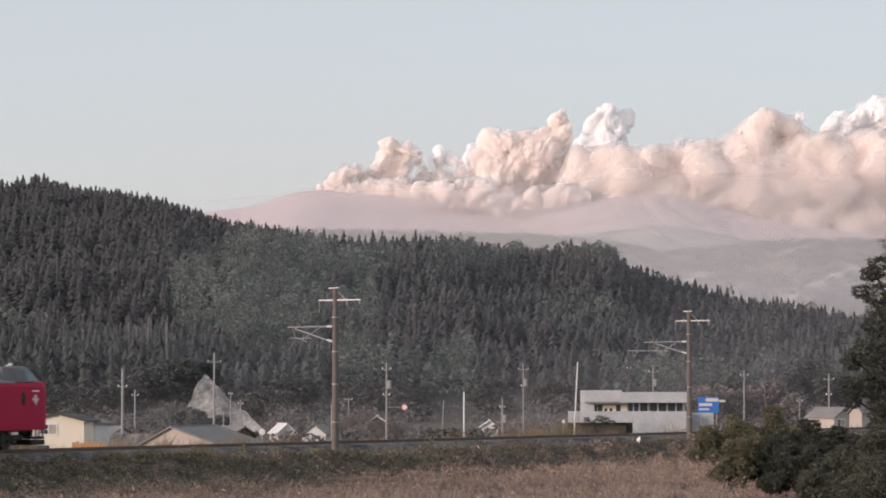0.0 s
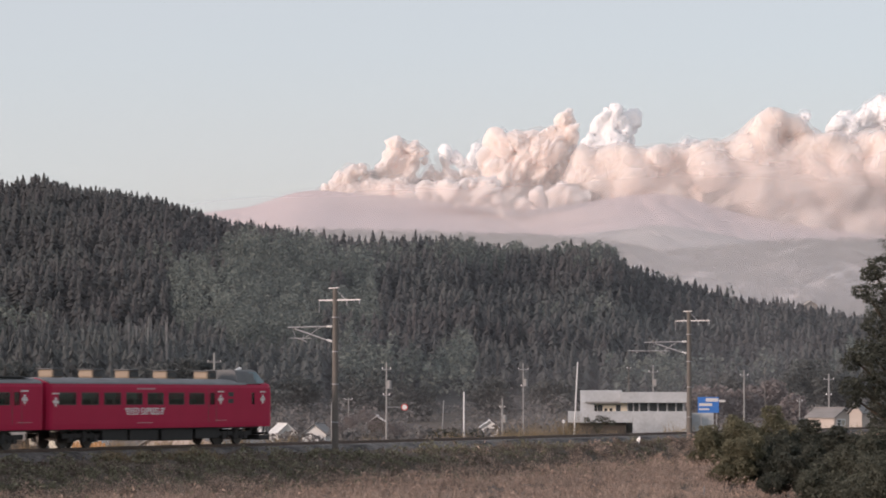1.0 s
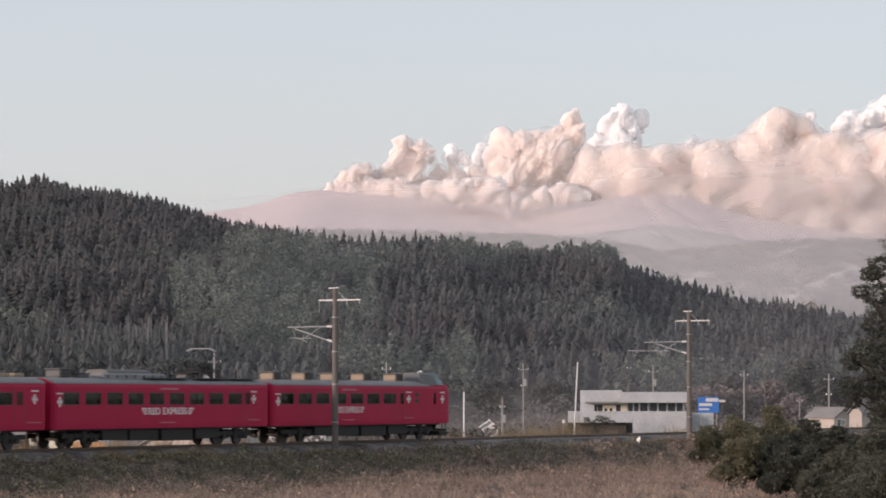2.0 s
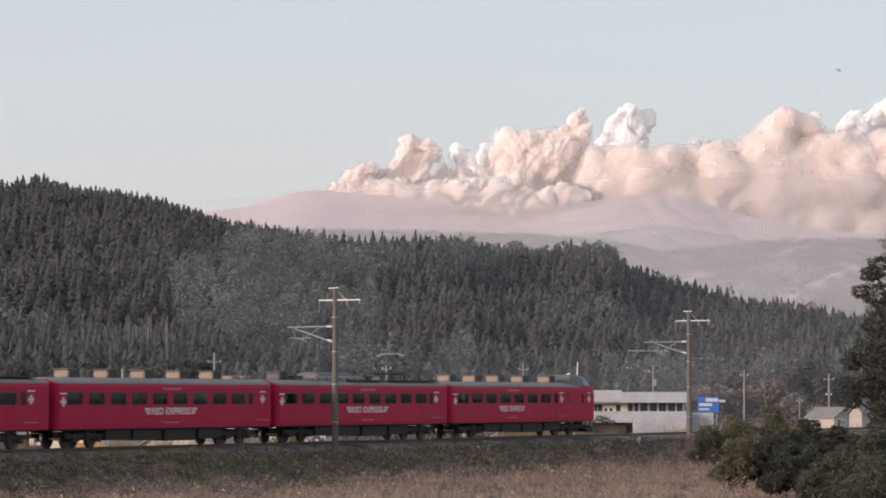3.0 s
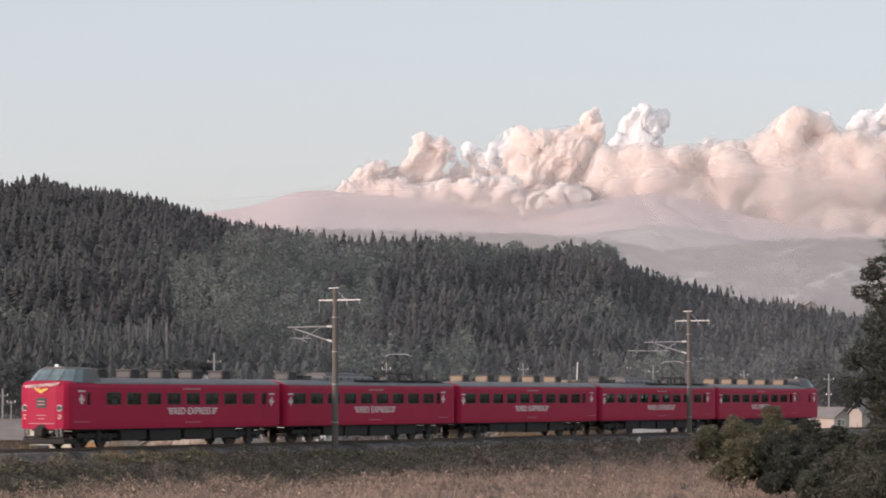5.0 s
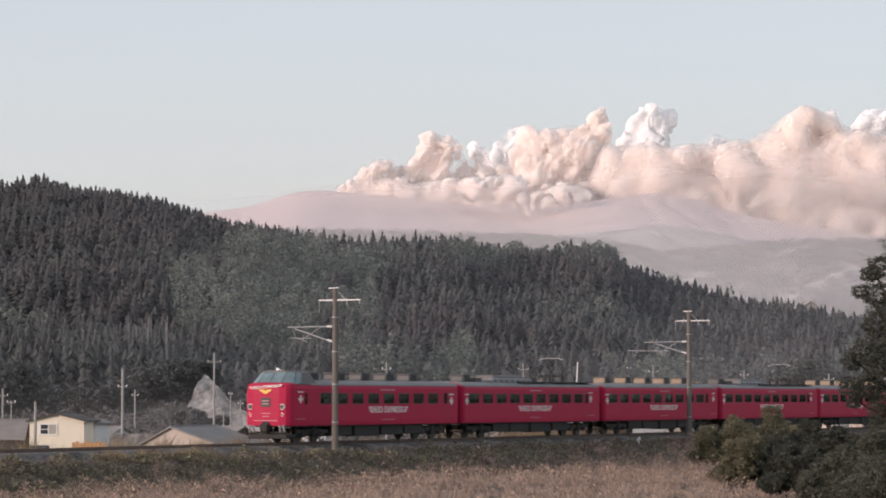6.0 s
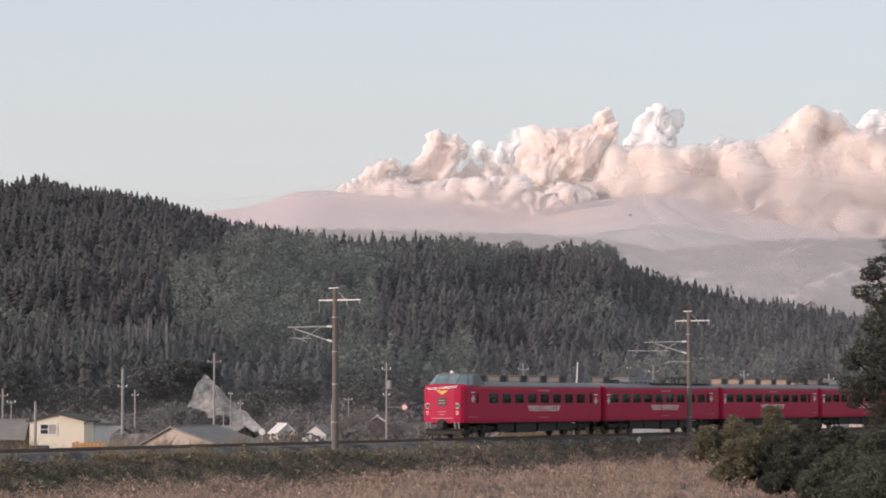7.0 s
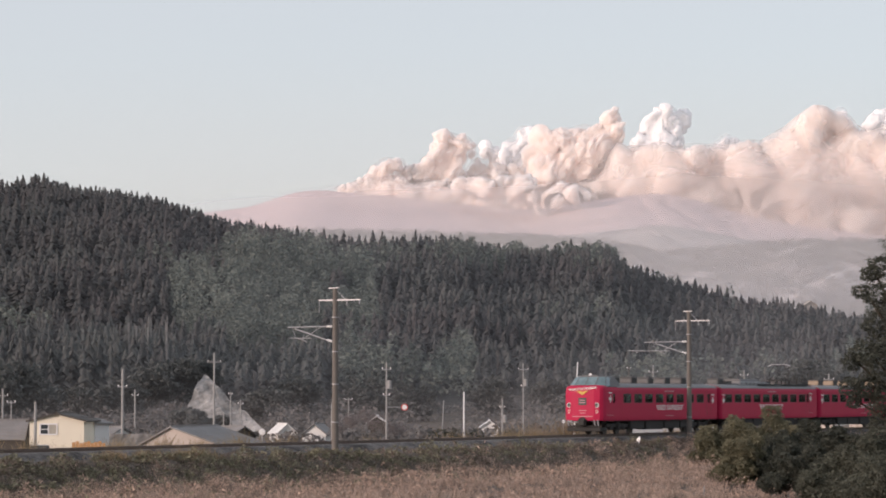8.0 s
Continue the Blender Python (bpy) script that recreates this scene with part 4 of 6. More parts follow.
        top = [bm.verts.new((v.co.x * 0.985 + 0.13, v.co.y * 0.75, v.co.z + 0.09)) for v in hi]
        for i in range(6):
            bm.faces.new((hi[i], hi[(i + 1) % 6], top[(i + 1) % 6], top[i]))
        bm.faces.new(top)
        hull = part("cab", bm, "cabgrey", car, "raised grey driver's cab", False)
        def screen(p, q, r_, s_, m=0.07, out=0.012):
            p, q, r_, s_ = map(Vector, (p, q, r_, s_))
            mid = (p + q + r_ + s_) / 4
            nrm = (q - p).cross(s_ - p).normalized()
            if nrm.dot(mid - Vector((8.05, 0, 3.4))) < 0:
                nrm = -nrm
            bm = bmesh.new()
            f = bm.faces.new([bm.verts.new(v.lerp(mid, m * 1.6) + nrm * out) for v in (p, q, r_, s_)])
            e = bmesh.ops.extrude_face_region(bm, geom=[f])["geom"]
            bmesh.ops.translate(bm, vec=-nrm * 0.03, verts=[g for g in e if isinstance(g, bmesh.types.BMVert)])
            bmesh.ops.recalc_face_normals(bm, faces=bm.faces)
            part("windscreen", bm, "screen", hull, "glass coloured with a pale blue-grey sky reflection")
        L = [(b0, -1.36, 3.2), (b1 - 0.4, -1.36, 3.22), (b1, -0.75, 3.30), (b1, 0.75, 3.30), (b1 - 0.4, 1.36, 3.22), (b0, 1.36, 3.2)]
        Hh = [(t0, -1.02, 3.88), (t1 - 0.28, -1.1, 3.89), (t1, -0.70, 3.90), (t1, 0.70, 3.90), (t1 - 0.28, 1.1, 3.89), (t0, 1.02, 3.88)]
        midl, midh = (b1, 0, 3.30), (t1, 0, 3.90)
        screen(L[2], midl, midh, Hh[2])
        screen(midl, L[3], Hh[3], midh)
        screen(L[1], L[2], Hh[2], Hh[1])
        screen(L[3], L[4], Hh[4], Hh[3])
        for sg in (0, 4):
            A, B = Vector(L[sg]), Vector(L[sg + 1])
            C, D = Vector(Hh[sg + 1]), Vector(Hh[sg])
            if sg == 0:
                screen(A.lerp(B, 0.72), B, C, D.lerp(C, 0.55))
            else:
                screen(A, A.lerp(B, 0.28), D.lerp(C, 0.45), D)
        part("roof_lamp", tubes(((8.9 + nz, 0, 3.94), (9.25 + nz, 0, 4.03), 0.08), ((9.2 + nz, 0, 4.02), (9.32 + nz, 0, 4.05), 0.10)), "insul", car, "white roof headlamp")
        # front face fittings
        fx = 10.545 + nz
        for word in (0, 1):
            part("front_lettering", emblem_text(2.1, 0.15, word), "white", car).matrix_basis = pose(fx - 0.01, 0, 3.08, 0, -4, 90)
        for end in (-1, 1):
            part("wing_mark", wing_mark(2.1, 0.15, end), "white", car).matrix_basis = pose(fx - 0.01, 0, 3.08, 0, -4, 90)
        bm = bmesh.new()
        for (ya, za), (yb, zb) in (((-0.38, 2.93), (0, 2.70)), ((0, 2.70), (0.38, 2.93)), ((-0.22, 2.93), (0, 2.80)), ((0, 2.80), (0.22, 2.93))):
            tube(bm, (fx, ya, za), (fx, yb, zb), 0.045, seg=6)
        part("front_crest", bm, "gold", car, "gold winged chevron")
        part("headboard", boxes((fx - 0.05, fx + 0.02, -0.30, 0.30, 1.97, 2.48), bevel=0.02), "board", car, "dark train-name panel")
        for sg in (-1, 1):
            y = sg * 1.02
            lamp = part("headlamp", tubes(((10.2 + nz, y, 1.98), (10.50 + nz, y, 1.98), 0.17), seg=16), "steel", car, "round headlamp")
            part("lens", tubes(((10.50 + nz, y, 1.98), (10.52 + nz, y, 1.98), 0.12), seg=16), "board", lamp)
            lamp = part("marker_lamp", tubes(((10.2 + nz, y, 1.55), (10.49 + nz, y, 1.55), 0.11), seg=16), "white", car)
            part("lens", tubes(((10.49 + nz, y, 1.55), (10.505 + nz, y, 1.55), 0.08), seg=16), "signred", lamp)
        for z, w_ in ((1.62, 0.28), (1.45, 0.2), (1.22, 0.75)):
            part("number_bar", boxes((fx, fx + 0.006, -w_, w_, z - 0.022, z + 0.022)), "faded", car)
        part("coupler", boxes((10.1 + nz, 10.75 + nz, -0.16, 0.16, 0.70, 0.95), (10.62 + nz, 10.82 + nz, -0.24, 0.24, 0.62, 1.02), bevel=0.04), "box", car)
        for k in range(2):
            part("board_text", boxes((fx + 0.02, fx + 0.026, -0.2, 0.2, 2.28 - k * 0.16, 2.33 - k * 0.16)), "faded", car)
        part("coupler_ring", tubes(((10.49 + nz, 0, 0.86), (10.61 + nz, 0, 0.86), 0.32), seg=20), "box", car)
        part("snow_plough", boxes((9.3 + nz, 10.38 + nz, -1.25, 1.25, 0.22, 0.48), (10.2 + nz, 10.40 + nz, -1.2, 1.2, 0.5, 0.62), bevel=0.05), "box", car)
        for y in (-1.1, -0.85, 0.85, 1.1):
            part("jumper_cable", tubes(((10.38 + nz, y, 0.6), (10.48 + nz, y, 0.98), 0.06)), "steel", car)
        part("step", tubes(((9.35, -1.42, 0.6), (9.35, -1.42, 1.3), 0.02)), "steel", car)
    return car, wheels


CAR_LABEL = {
    "front": "crimson express railcar with driver's cab and cream roof coolers",
    "middle": "crimson express coach with a row of cream roof coolers",
    "power": "crimson express power car with a raised pantograph",
    "rear": "crimson express tail car with driver's cab and grey coolers",
}
TRAIN = []
for kind in ("front", "power", "middle", "power", "rear"):
    c, w = rail_car(kind)
    tagged(c, CAR_LABEL[kind])
    TRAIN.append((c, w))


# ---- overhead line masts ----
def mast(s, top, reach=0.0):
    m = empty("catenary_mast", pose(*on_line(s, -1.4), 0, 0, TURN), "weathered concrete catenary mast with steel bracket arms", "mast", "masts of the line")
    part("pole", tubes(((0, 0, -0.7), (0, 0, top), 0.19, 0.14), seg=14), "concrete", m)
    for z in (1.1, 3.2, 5.0, 6.9):
        part("band", tubes(((0, 0, z), (0, 0, z + 0.06), 0.195), seg=14), "steel", m)
    # bracket over the track: y points away from the viewer
    part("top_tube", tubes(((0, 0.55, top - 2.10), (0, 3.05, top - 2.12), 0.032)), "steel", m)
    part("brace", tubes(((0, 0.5, top - 2.86), (0, 2.6, top - 2.2), 0.036)), "steel", m)
    part("drop_tube", tubes(((0, 2.1, top - 2.80), (0, 0.95, top - 2.15), 0.02), ((0, 2.55, top - 2.72), (0, 2.75, top - 2.15), 0.012)), "steel", m)
    part("steady_arm", tubes(((0, 2.95, top - 2.72), (0, 1.5, top - 2.74), 0.022), ((0, 2.4, top - 2.74), (0, 1.8, top - 2.95), 0.018)), "steel", m)
    for z, y in ((top - 2.10, 0.2), (top - 2.92, 0.2)):
        bm = bmesh.new()
        dz = 0.0 if z > top - 2.5 else 0.09
        tube(bm, (0, 0.12, z), (0, 0.55, z + dz), 0.03)
        for k in range(6):
            tube(bm, (0, 0.2 + k * 0.055, z + dz * k / 6), (0, 0.225 + k * 0.055, z + dz * k / 6), 0.075, seg=10)
        part("insulator", bm, "insul", m, "white ribbed insulator")
    part("cross_arm", boxes((-0.04, 0.04, -1.6, 1.05, top - 0.68, top - 0.60)), "steel", m)
    part("stay", tubes(((0, -0.1, top - 0.1), (0, -0.62, top - 0.6), 0.02), ((0, 1.02, top - 0.62), (0, 1.02, top - 1.35), 0.02), ((0, -0.75, top - 0.68), (0, -0.75, top - 0.95), 0.035), ((0, -1.55, top - 0.68), (0, -1.55, top - 0.9), 0.03)), "steel", m)
    if reach:
        part("registration_arm", tubes(((0, 3.0, top - 2.12), (0, 3.45, top - 2.13), 0.03), ((0, 3.0, top - 2.74), (0, reach, top - 2.70), 0.028), ((0, reach - 0.6, top - 2.70), (0, reach - 0.75, top - 2.85), 0.03)), "steel", m)
    part("cap_plate", boxes((-0.06, 0.06, -0.25, 0.4, top, top + 0.06)), "steel", m)
    return m


MASTS = (-14.5, 35.25, 85.0, 135.0, 185.0)
for s in MASTS:
    mast(s, 8.52, 4.7 if s == 85.0 else 0.0)


def wire(name, a, b, sag, r, label):
    a, b = Vector(a), Vector(b)
    cu = bpy.data.curves.new(name, "CURVE")
    cu.dimensions, cu.bevel_depth, cu.bevel_resolution = "3D", r, 1
    sp = cu.splines.new("POLY")
    sp.points.add(16)
    for i in range(17):
        t = i / 16
        p = a.lerp(b, t)
        sp.points[i].co = (p.x, p.y, p.z - sag * 4 * t * (1 - t), 1)
    ob = new(name, cu)
    cu.materials.append(M["wire"])
    return tagged(ob, label, "wire", kind="structure")


for a, b in zip(MASTS[:-1], MASTS[1:]):
    wire("contact_wire", on_line(a, MID, 5.14), on_line(b, MID, 5.14), 0.0, 0.008, "thin dark contact wire over the track")
    wire("messenger_wire", on_line(a, MID, 6.35), on_line(b, MID, 6.35), 0.7, 0.008, "thin dark messenger wire over the track")
    wire("feeder_wire", on_line(a, -2.15, 7.55), on_line(b, -2.15, 7.55), 0.6, 0.008, "thin dark feeder wire along the masts")


# ---- grass of the bank and field ----
def blades(name, n, s_rng, u_rng, pick, height, width, material, label, seed):
    """Upright bent grass blades; pick(s, u) keeps a share."""
    r = np.random.default_rng(seed)
    s_ = r.uniform(*s_rng, n)
    u = u_rng[0] + (u_rng[1] - u_rng[0]) * r.uniform(0, 1, n) ** 1.3
    keep = r.uniform(0, 1, n) < pick(s_, u) * np.clip(0.55 + 1.2 * fbm(s_, u, 3.4, 5.0) + 0.4 * fbm(s_, u, 1.3, 45.0), 0.04, 1)
    s_, u = s_[keep], u[keep]
    n = len(s_)
    X, Y = OX + s_ * CT - (u + MID) * ST, OY + s_ * ST + (u + MID) * CT
    Z = ground_z(X, Y) - 0.03
    per = 6
    h = (r.uniform(*height, (n, 1)) * r.uniform(0.6, 1.1, (n, per)) * np.clip(0.8 + 1.0 * fbm(s_, u, 2.6, 6.0) + 0.45 * fbm(s_, u, 9, 8.0), 0.15, 2.2)[:, None])
    a = r.uniform(0, 6.283, (n, per))
    bx, by = X[:, None] + r.normal(0, 0.12, (n, per)), Y[:, None] + r.normal(0, 0.12, (n, per))
    bz = np.repeat(Z[:, None], per, 1)
    w = r.uniform(*width, (n, per)) * 0.5
    ca, sa = np.cos(a) * w, np.sin(a) * w
    lx, ly = r.normal(0, 0.5, (n, per)) * h, r.normal(0, 0.5, (n, per)) * h
    p0 = np.stack([bx - ca, by - sa, bz], -1)
    p1 = np.stack([bx + ca, by + sa, bz], -1)
    p3 = np.stack([bx + lx, by + ly, bz + h], -1)
    v = np.stack([p0, p1, p3], 2).reshape(-1, 3)
    f = np.arange(len(v)).reshape(-1, 3)
    nr = np.repeat(np.array([0, -0.5, 0.8]) + r.normal(0, 0.35, (len(f), 3)), 3, 0)
    return tagged(raw_mesh(name, v, f, material, False, nr), label, "grass", kind="stuff")


def dry_share(s_, u):
    edge = -7.5 + 1.5 * fbm(s_, u, 16, 15.0) + 0.8 * fbm(s_, u, 5, 16.0) + 0.066 * np.clip(s_ - 30, 0, 60)
    return smoothstep(edge + 1.2, edge - 1.2, u)


blades("dry_grass", 150000, (-30, 125), (-2.8, -52), lambda s_, u: (0.16 + 0.84 * dry_share(s_, u)) * smoothstep(-3.6, -5.0, u), (0.18, 0.5), (0.02, 0.05), "drygrass", "dry pinkish-brown winter grass of the field", 31)
blades("green_grass", 70000, (-30, 135), (-2.9, -14), lambda s_, u: (0.95 - 0.8 * dry_share(s_, u)) * np.clip(0.35 + 1.2 * fbm(s_, u, 6, 46.0), 0, 1) * smoothstep(-3.2, -5.2, u + 0.5 * fbm(s_, u, 11, 22.0) - 0.5 * smoothstep(22, 8, s_)), (0.10, 0.30), (0.018, 0.045), "greengrass", "short olive-green grass on the railway bank", 32)
blades("pampas_edge", 1500, (11, 22), (-3.0, -4.2), lambda s_, u: 0.4 + 0.6 * np.sin(s_ * 1.3) ** 2, (0.35, 0.7), (0.02, 0.04), "tallgrass", "taller yellow-green grass beside the ballast", 33)
blades("far_reeds", 3000, (6, 42), (2.4, 4.2), lambda s_, u: np.clip(0.2 + 0.9 * fbm(s_, u, 7, 47.0), 0, 1), (0.4, 0.95), (0.02, 0.05), "tallgrass", "tall straw-yellow reeds beside the rails", 37)
blades("far_verge", 12000, (-10, 200), (3.2, 9), lambda s_, u: np.clip(0.35 + 0.6 * fbm(s_, u, 14, 17.0), 0, 1), (0.3, 0.9), (0.02, 0.05), "tallgrass", "straw-yellow reeds beyond the track", 34)


def specks(name, n, s_rng, u_rng, pick, height, size, material, label, seed, per=4):
    """Small leafy or feathery clusters above the ground."""
    r = np.random.default_rng(seed)
    s_ = r.uniform(*s_rng, n)
    u = u_rng[0] + (u_rng[1] - u_rng[0]) * r.uniform(0, 1, n) ** 1.3
    keep = r.uniform(0, 1, n) < pick(s_, u)
    s_, u = s_[keep], u[keep]
    X, Y = OX + s_ * CT - (u + MID) * ST, OY + s_ * ST + (u + MID) * CT
    lift = r.uniform(*height, len(s_)) * np.clip(0.8 + 1.0 * fbm(s_, u, 2.6, 6.0) + 0.45 * fbm(s_, u, 9, 8.0), 0.15, 2.2)
    C = np.stack([X, Y, ground_z(X, Y) + lift], -1)
    C = (C[:, None, :] + r.normal(0, 1, (len(C), per, 3)) * np.array([0.07, 0.07, 0.06])).reshape(-1, 3)
    v, f = tufts(C, r.uniform(*size, len(C)), r)
    nr = np.repeat(np.array([-0.2, -0.5, 0.7]) + r.normal(0, 0.45, (len(f), 3)), 3, 0)
    return tagged(raw_mesh(name, v, f, material, False, nr), label, "grass", kind="stuff")


def patches(s_, u, scale, seed, lo, hi):
    return smoothstep(lo, hi, fbm(s_, u, scale, seed))


specks("grass_plumes", 44000, (-30, 125), (-4, -52), lambda s_, u: dry_share(s_, u) * (0.25 + 0.75 * patches(s_, u, 3.2, 41.0, -0.3, 0.5)), (0.12, 0.5), (0.05, 0.12), "plume", "feathery pink-tan seed heads of dry grass", 35, 6)
specks("bank_weeds", 60000, (-30, 135), (-3.4, -14), lambda s_, u: (1 - 0.85 * dry_share(s_, u)) * patches(s_, u, 3.0, 42.0, -0.3, 0.5) * (1 - 0.55 * smoothstep(30, 55, s_)) * smoothstep(-3.2, -4.2, u + 0.4 * fbm(s_, u, 9, 23.0)), (0.04, 0.38), (0.05, 0.14), "weed", "low olive weeds on the railway bank", 36, 6)


specks("dead_stalks", 46000, (-30, 135), (-3.6, -12), lambda s_, u: 0.25 + 0.6 * patches(s_, u, 4.0, 49.0, -0.3, 0.4), (0.03, 0.26), (0.04, 0.11), "stalk", "dead brown stalks and leaf litter on the bank", 39, 5)


# ---- bushes and trees ----
def leaf_ball(r, c, rad, n, size, squash=0.85):
    """Leaf triangles spread through a lumpy ball, denser outside."""
    d = r.normal(size=(n, 3))
    d /= np.linalg.norm(d, axis=1, keepdims=True)
    lump = 1 + 0.22 * np.sin(d[:, 0] * 5 + c[0]) * np.sin(d[:, 1] * 5 + c[1]) + 0.16 * np.sin(d[:, 2] * 7 + c[2])
    d *= (r.uniform(0.5, 1, (n, 1)) ** 0.5) * lump[:, None]
    C = np.array(c) + d * rad * np.array([1, 1, squash])
    return *tufts(C, r.uniform(0.6, 1.2, n) * size, r), np.repeat(d + np.array([0, 0, 0.3]) + r.normal(0, 0.3, d.shape), 3, 0)


def leafy(name, base, clumps, leaf, count, size, label, category, bark="bark", trunk_r=0.12, top=None, group=""):
    """A plant with stems and a crown of leaves. base: foot; clumps: (dx, dy, z above foot, radius)."""
    e = empty(name, pose(*base), label, category, group)
    r = np.random.default_rng(int(abs(base[0] * 13 + base[1] * 7)) + len(clumps))
    vs, fs, ns, k = [], [], [], 0
    tot = sum(c[3] ** 2 for c in clumps)
    for dx, dy, z, rad in clumps:
        v, f, nn = leaf_ball(r, (dx, dy, z), rad, int(count * rad * rad / tot), size)
        ns.append(nn)
        vs.append(v)
        fs.append(f + k)
        k += len(v)
    o = raw_mesh("crown", np.concatenate(vs), np.concatenate(fs), leaf, False, np.concatenate(ns))
    o.parent = e
    bm = bmesh.new()
    h = top if top else max(c[2] for c in clumps) * 0.6
    tube(bm, (0, 0, -0.3), (0.05 * h, 0, h * 0.55), trunk_r * 1.2, trunk_r * 0.8)
    tube(bm, (0.05 * h, 0, h * 0.53), (0.02 * h, 0.03 * h, h), trunk_r * 0.8, trunk_r * 0.4)
    part("trunk", bm, bark, e)
    for dx, dy, z, rad in clumps:
        s0 = min(z * 0.55, h * 0.9)
        part("limb", tubes(((0.04 * h, 0, s0), (dx * 0.9, dy * 0.9, z), trunk_r * 0.5, trunk_r * 0.15), seg=6), bark, e)
    return e


def shrub(X, Y, clumps, leaf, count, size, label, group=""):
    z = float(ground_z(np.array([X]), np.array([Y]))[0])
    q = random.Random(int(X * 100 + Y))
    lumps = []
    for dx, dy, zc, r_ in clumps:
        lumps.append((dx, dy, zc, r_ * 0.72))
        for k in range(7):
            a, up = q.uniform(0, 6.283), q.uniform(-0.5, 1.0)
            w = math.sqrt(max(0.0, 1 - up * up)) * r_ * 0.75
            lumps.append((dx + w * math.cos(a), dy + w * math.sin(a), zc + up * r_ * q.uniform(0.6, 0.95), r_ * q.uniform(0.22, 0.42)))
    return leafy("bush", (X, Y, z), lumps, leaf, count, size, label, "bush", "bark", 0.06, None, group)


BUSH = "dense olive evergreen bush at the field edge"
shrub(18.07, 188, [(-1.0, 0, 1.3, 1.3), (0.6, 0.5, 1.9, 1.5), (-0.4, -0.8, 0.9, 1.2), (1.6, 0, 1.3, 1.4), (-1.7, -0.5, 0.6, 0.8)], "bush", 32000, 0.105, BUSH, "bushes by the track")
shrub(19.38, 180, [(-0.8, 0, 1.8, 1.5), (1.0, 0.4, 2.3, 1.5), (0, -0.9, 1.0, 1.5), (1.8, 0, 1.4, 1.4)], "bush", 32000, 0.105, BUSH, "bushes by the track")
# Four of these bushes get darker leaves: the thicket's shade is in the colour.
shrub(19.86, 168, [(-1.0, 0, 1.6, 1.5), (0.9, 0.2, 2.0, 1.5), (0.2, -0.9, 1.0, 1.4)], "leaf", 30000, 0.10, "evergreen bush with leaves darkened for deep shade", "bushes by the track")
shrub(19.51, 150, [(-0.8, 0, 1.6, 1.2), (0.7, 0, 2.3, 1.3), (0, -0.8, 1.0, 1.4), (1.8, 0, 1.8, 1.4)], "leaf", 30000, 0.10, "evergreen bush with leaves darkened for deep shade", "bushes by the track")
shrub(18.0, 160, [(-0.9, 0, 0.9, 0.9), (0.4, 0.1, 1.6, 1.1), (1.3, 0, 1.2, 1.1), (0.2, -0.6, 0.7, 0.9)], "leaf", 24000, 0.09, "evergreen bush with leaves darkened for deep shade", "bushes by the track")
shrub(15.5, 160, [(-0.5, 0, 0.7, 0.7), (0.4, 0.1, 1.5, 0.9), (1.2, 0, 1.8, 1.0), (0.6, -0.4, 0.7, 0.9)], "bush", 22000, 0.09, BUSH, "bushes by the track")
shrub(17.4, 150, [(-0.6, 0, 0.8, 0.8), (0.5, 0.1, 1.5, 1.0), (1.4, 0, 1.0, 1.0)], "leaf", 20000, 0.085, "evergreen bush with leaves darkened for deep shade", "bushes by the track")
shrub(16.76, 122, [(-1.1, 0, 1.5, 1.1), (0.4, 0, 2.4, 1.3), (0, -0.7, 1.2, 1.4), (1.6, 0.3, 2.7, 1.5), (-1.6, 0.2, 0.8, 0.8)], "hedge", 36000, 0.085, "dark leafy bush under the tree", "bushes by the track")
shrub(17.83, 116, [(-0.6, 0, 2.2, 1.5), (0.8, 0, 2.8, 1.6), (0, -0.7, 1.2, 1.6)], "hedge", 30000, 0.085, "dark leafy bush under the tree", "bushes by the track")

leafy("broadleaf_tree", (22.27, 138, -2.6), [(-1.6, 0, 11.2, 0.75), (-2.15, 0.2, 10.9, 0.5), (-2.7, 0, 10.05, 0.4), (-1.8, -0.2, 9.9, 0.75), (-1.8, 0.2, 8.5, 0.8), (-2.5, 0, 7.2, 0.7), (-3.15, 0.1, 6.75, 0.48), (-1.7, -0.3, 6.8, 1.0), (-3.2, 0, 5.6, 0.55), (-2.4, -0.2, 5.6, 0.75), (-3.0, 0.2, 4.85, 0.38), (-1.5, 0, 5.0, 0.9), (-1.7, 0.3, 3.9, 0.65), (0.2, 0, 11.9, 1.6), (0.4, -0.4, 9.6, 1.9), (0.3, 0.4, 7.2, 2.0), (0.6, 0, 5.0, 1.9), (1.8, 0.3, 8.6, 1.6), (1.8, 0, 6.0, 1.7)], "leaf", 90000, 0.085, "tall dark evergreen tree with a ragged crown", "tree", "bark", 0.28, 9.5)


def mid_tree(X, Y, h, r_, leaf, label):
    z = -4.4 + max(0.0, (Y - 560) * 0.04)
    q = random.Random(int(X * 31 + Y))
    cl = [(q.uniform(-0.8, 0.8) * r_, q.uniform(-0.6, 0.6) * r_, h - r_ * q.uniform(0.5, 1.6), r_ * q.uniform(0.45, 0.7)) for i in range(9)]
    return leafy("broadleaf_tree", (X, Y, z), cl, leaf, 3200, 0.62, label, "tree", "trunk", 0.22, h * 0.7, "trees at the foot of the hill")


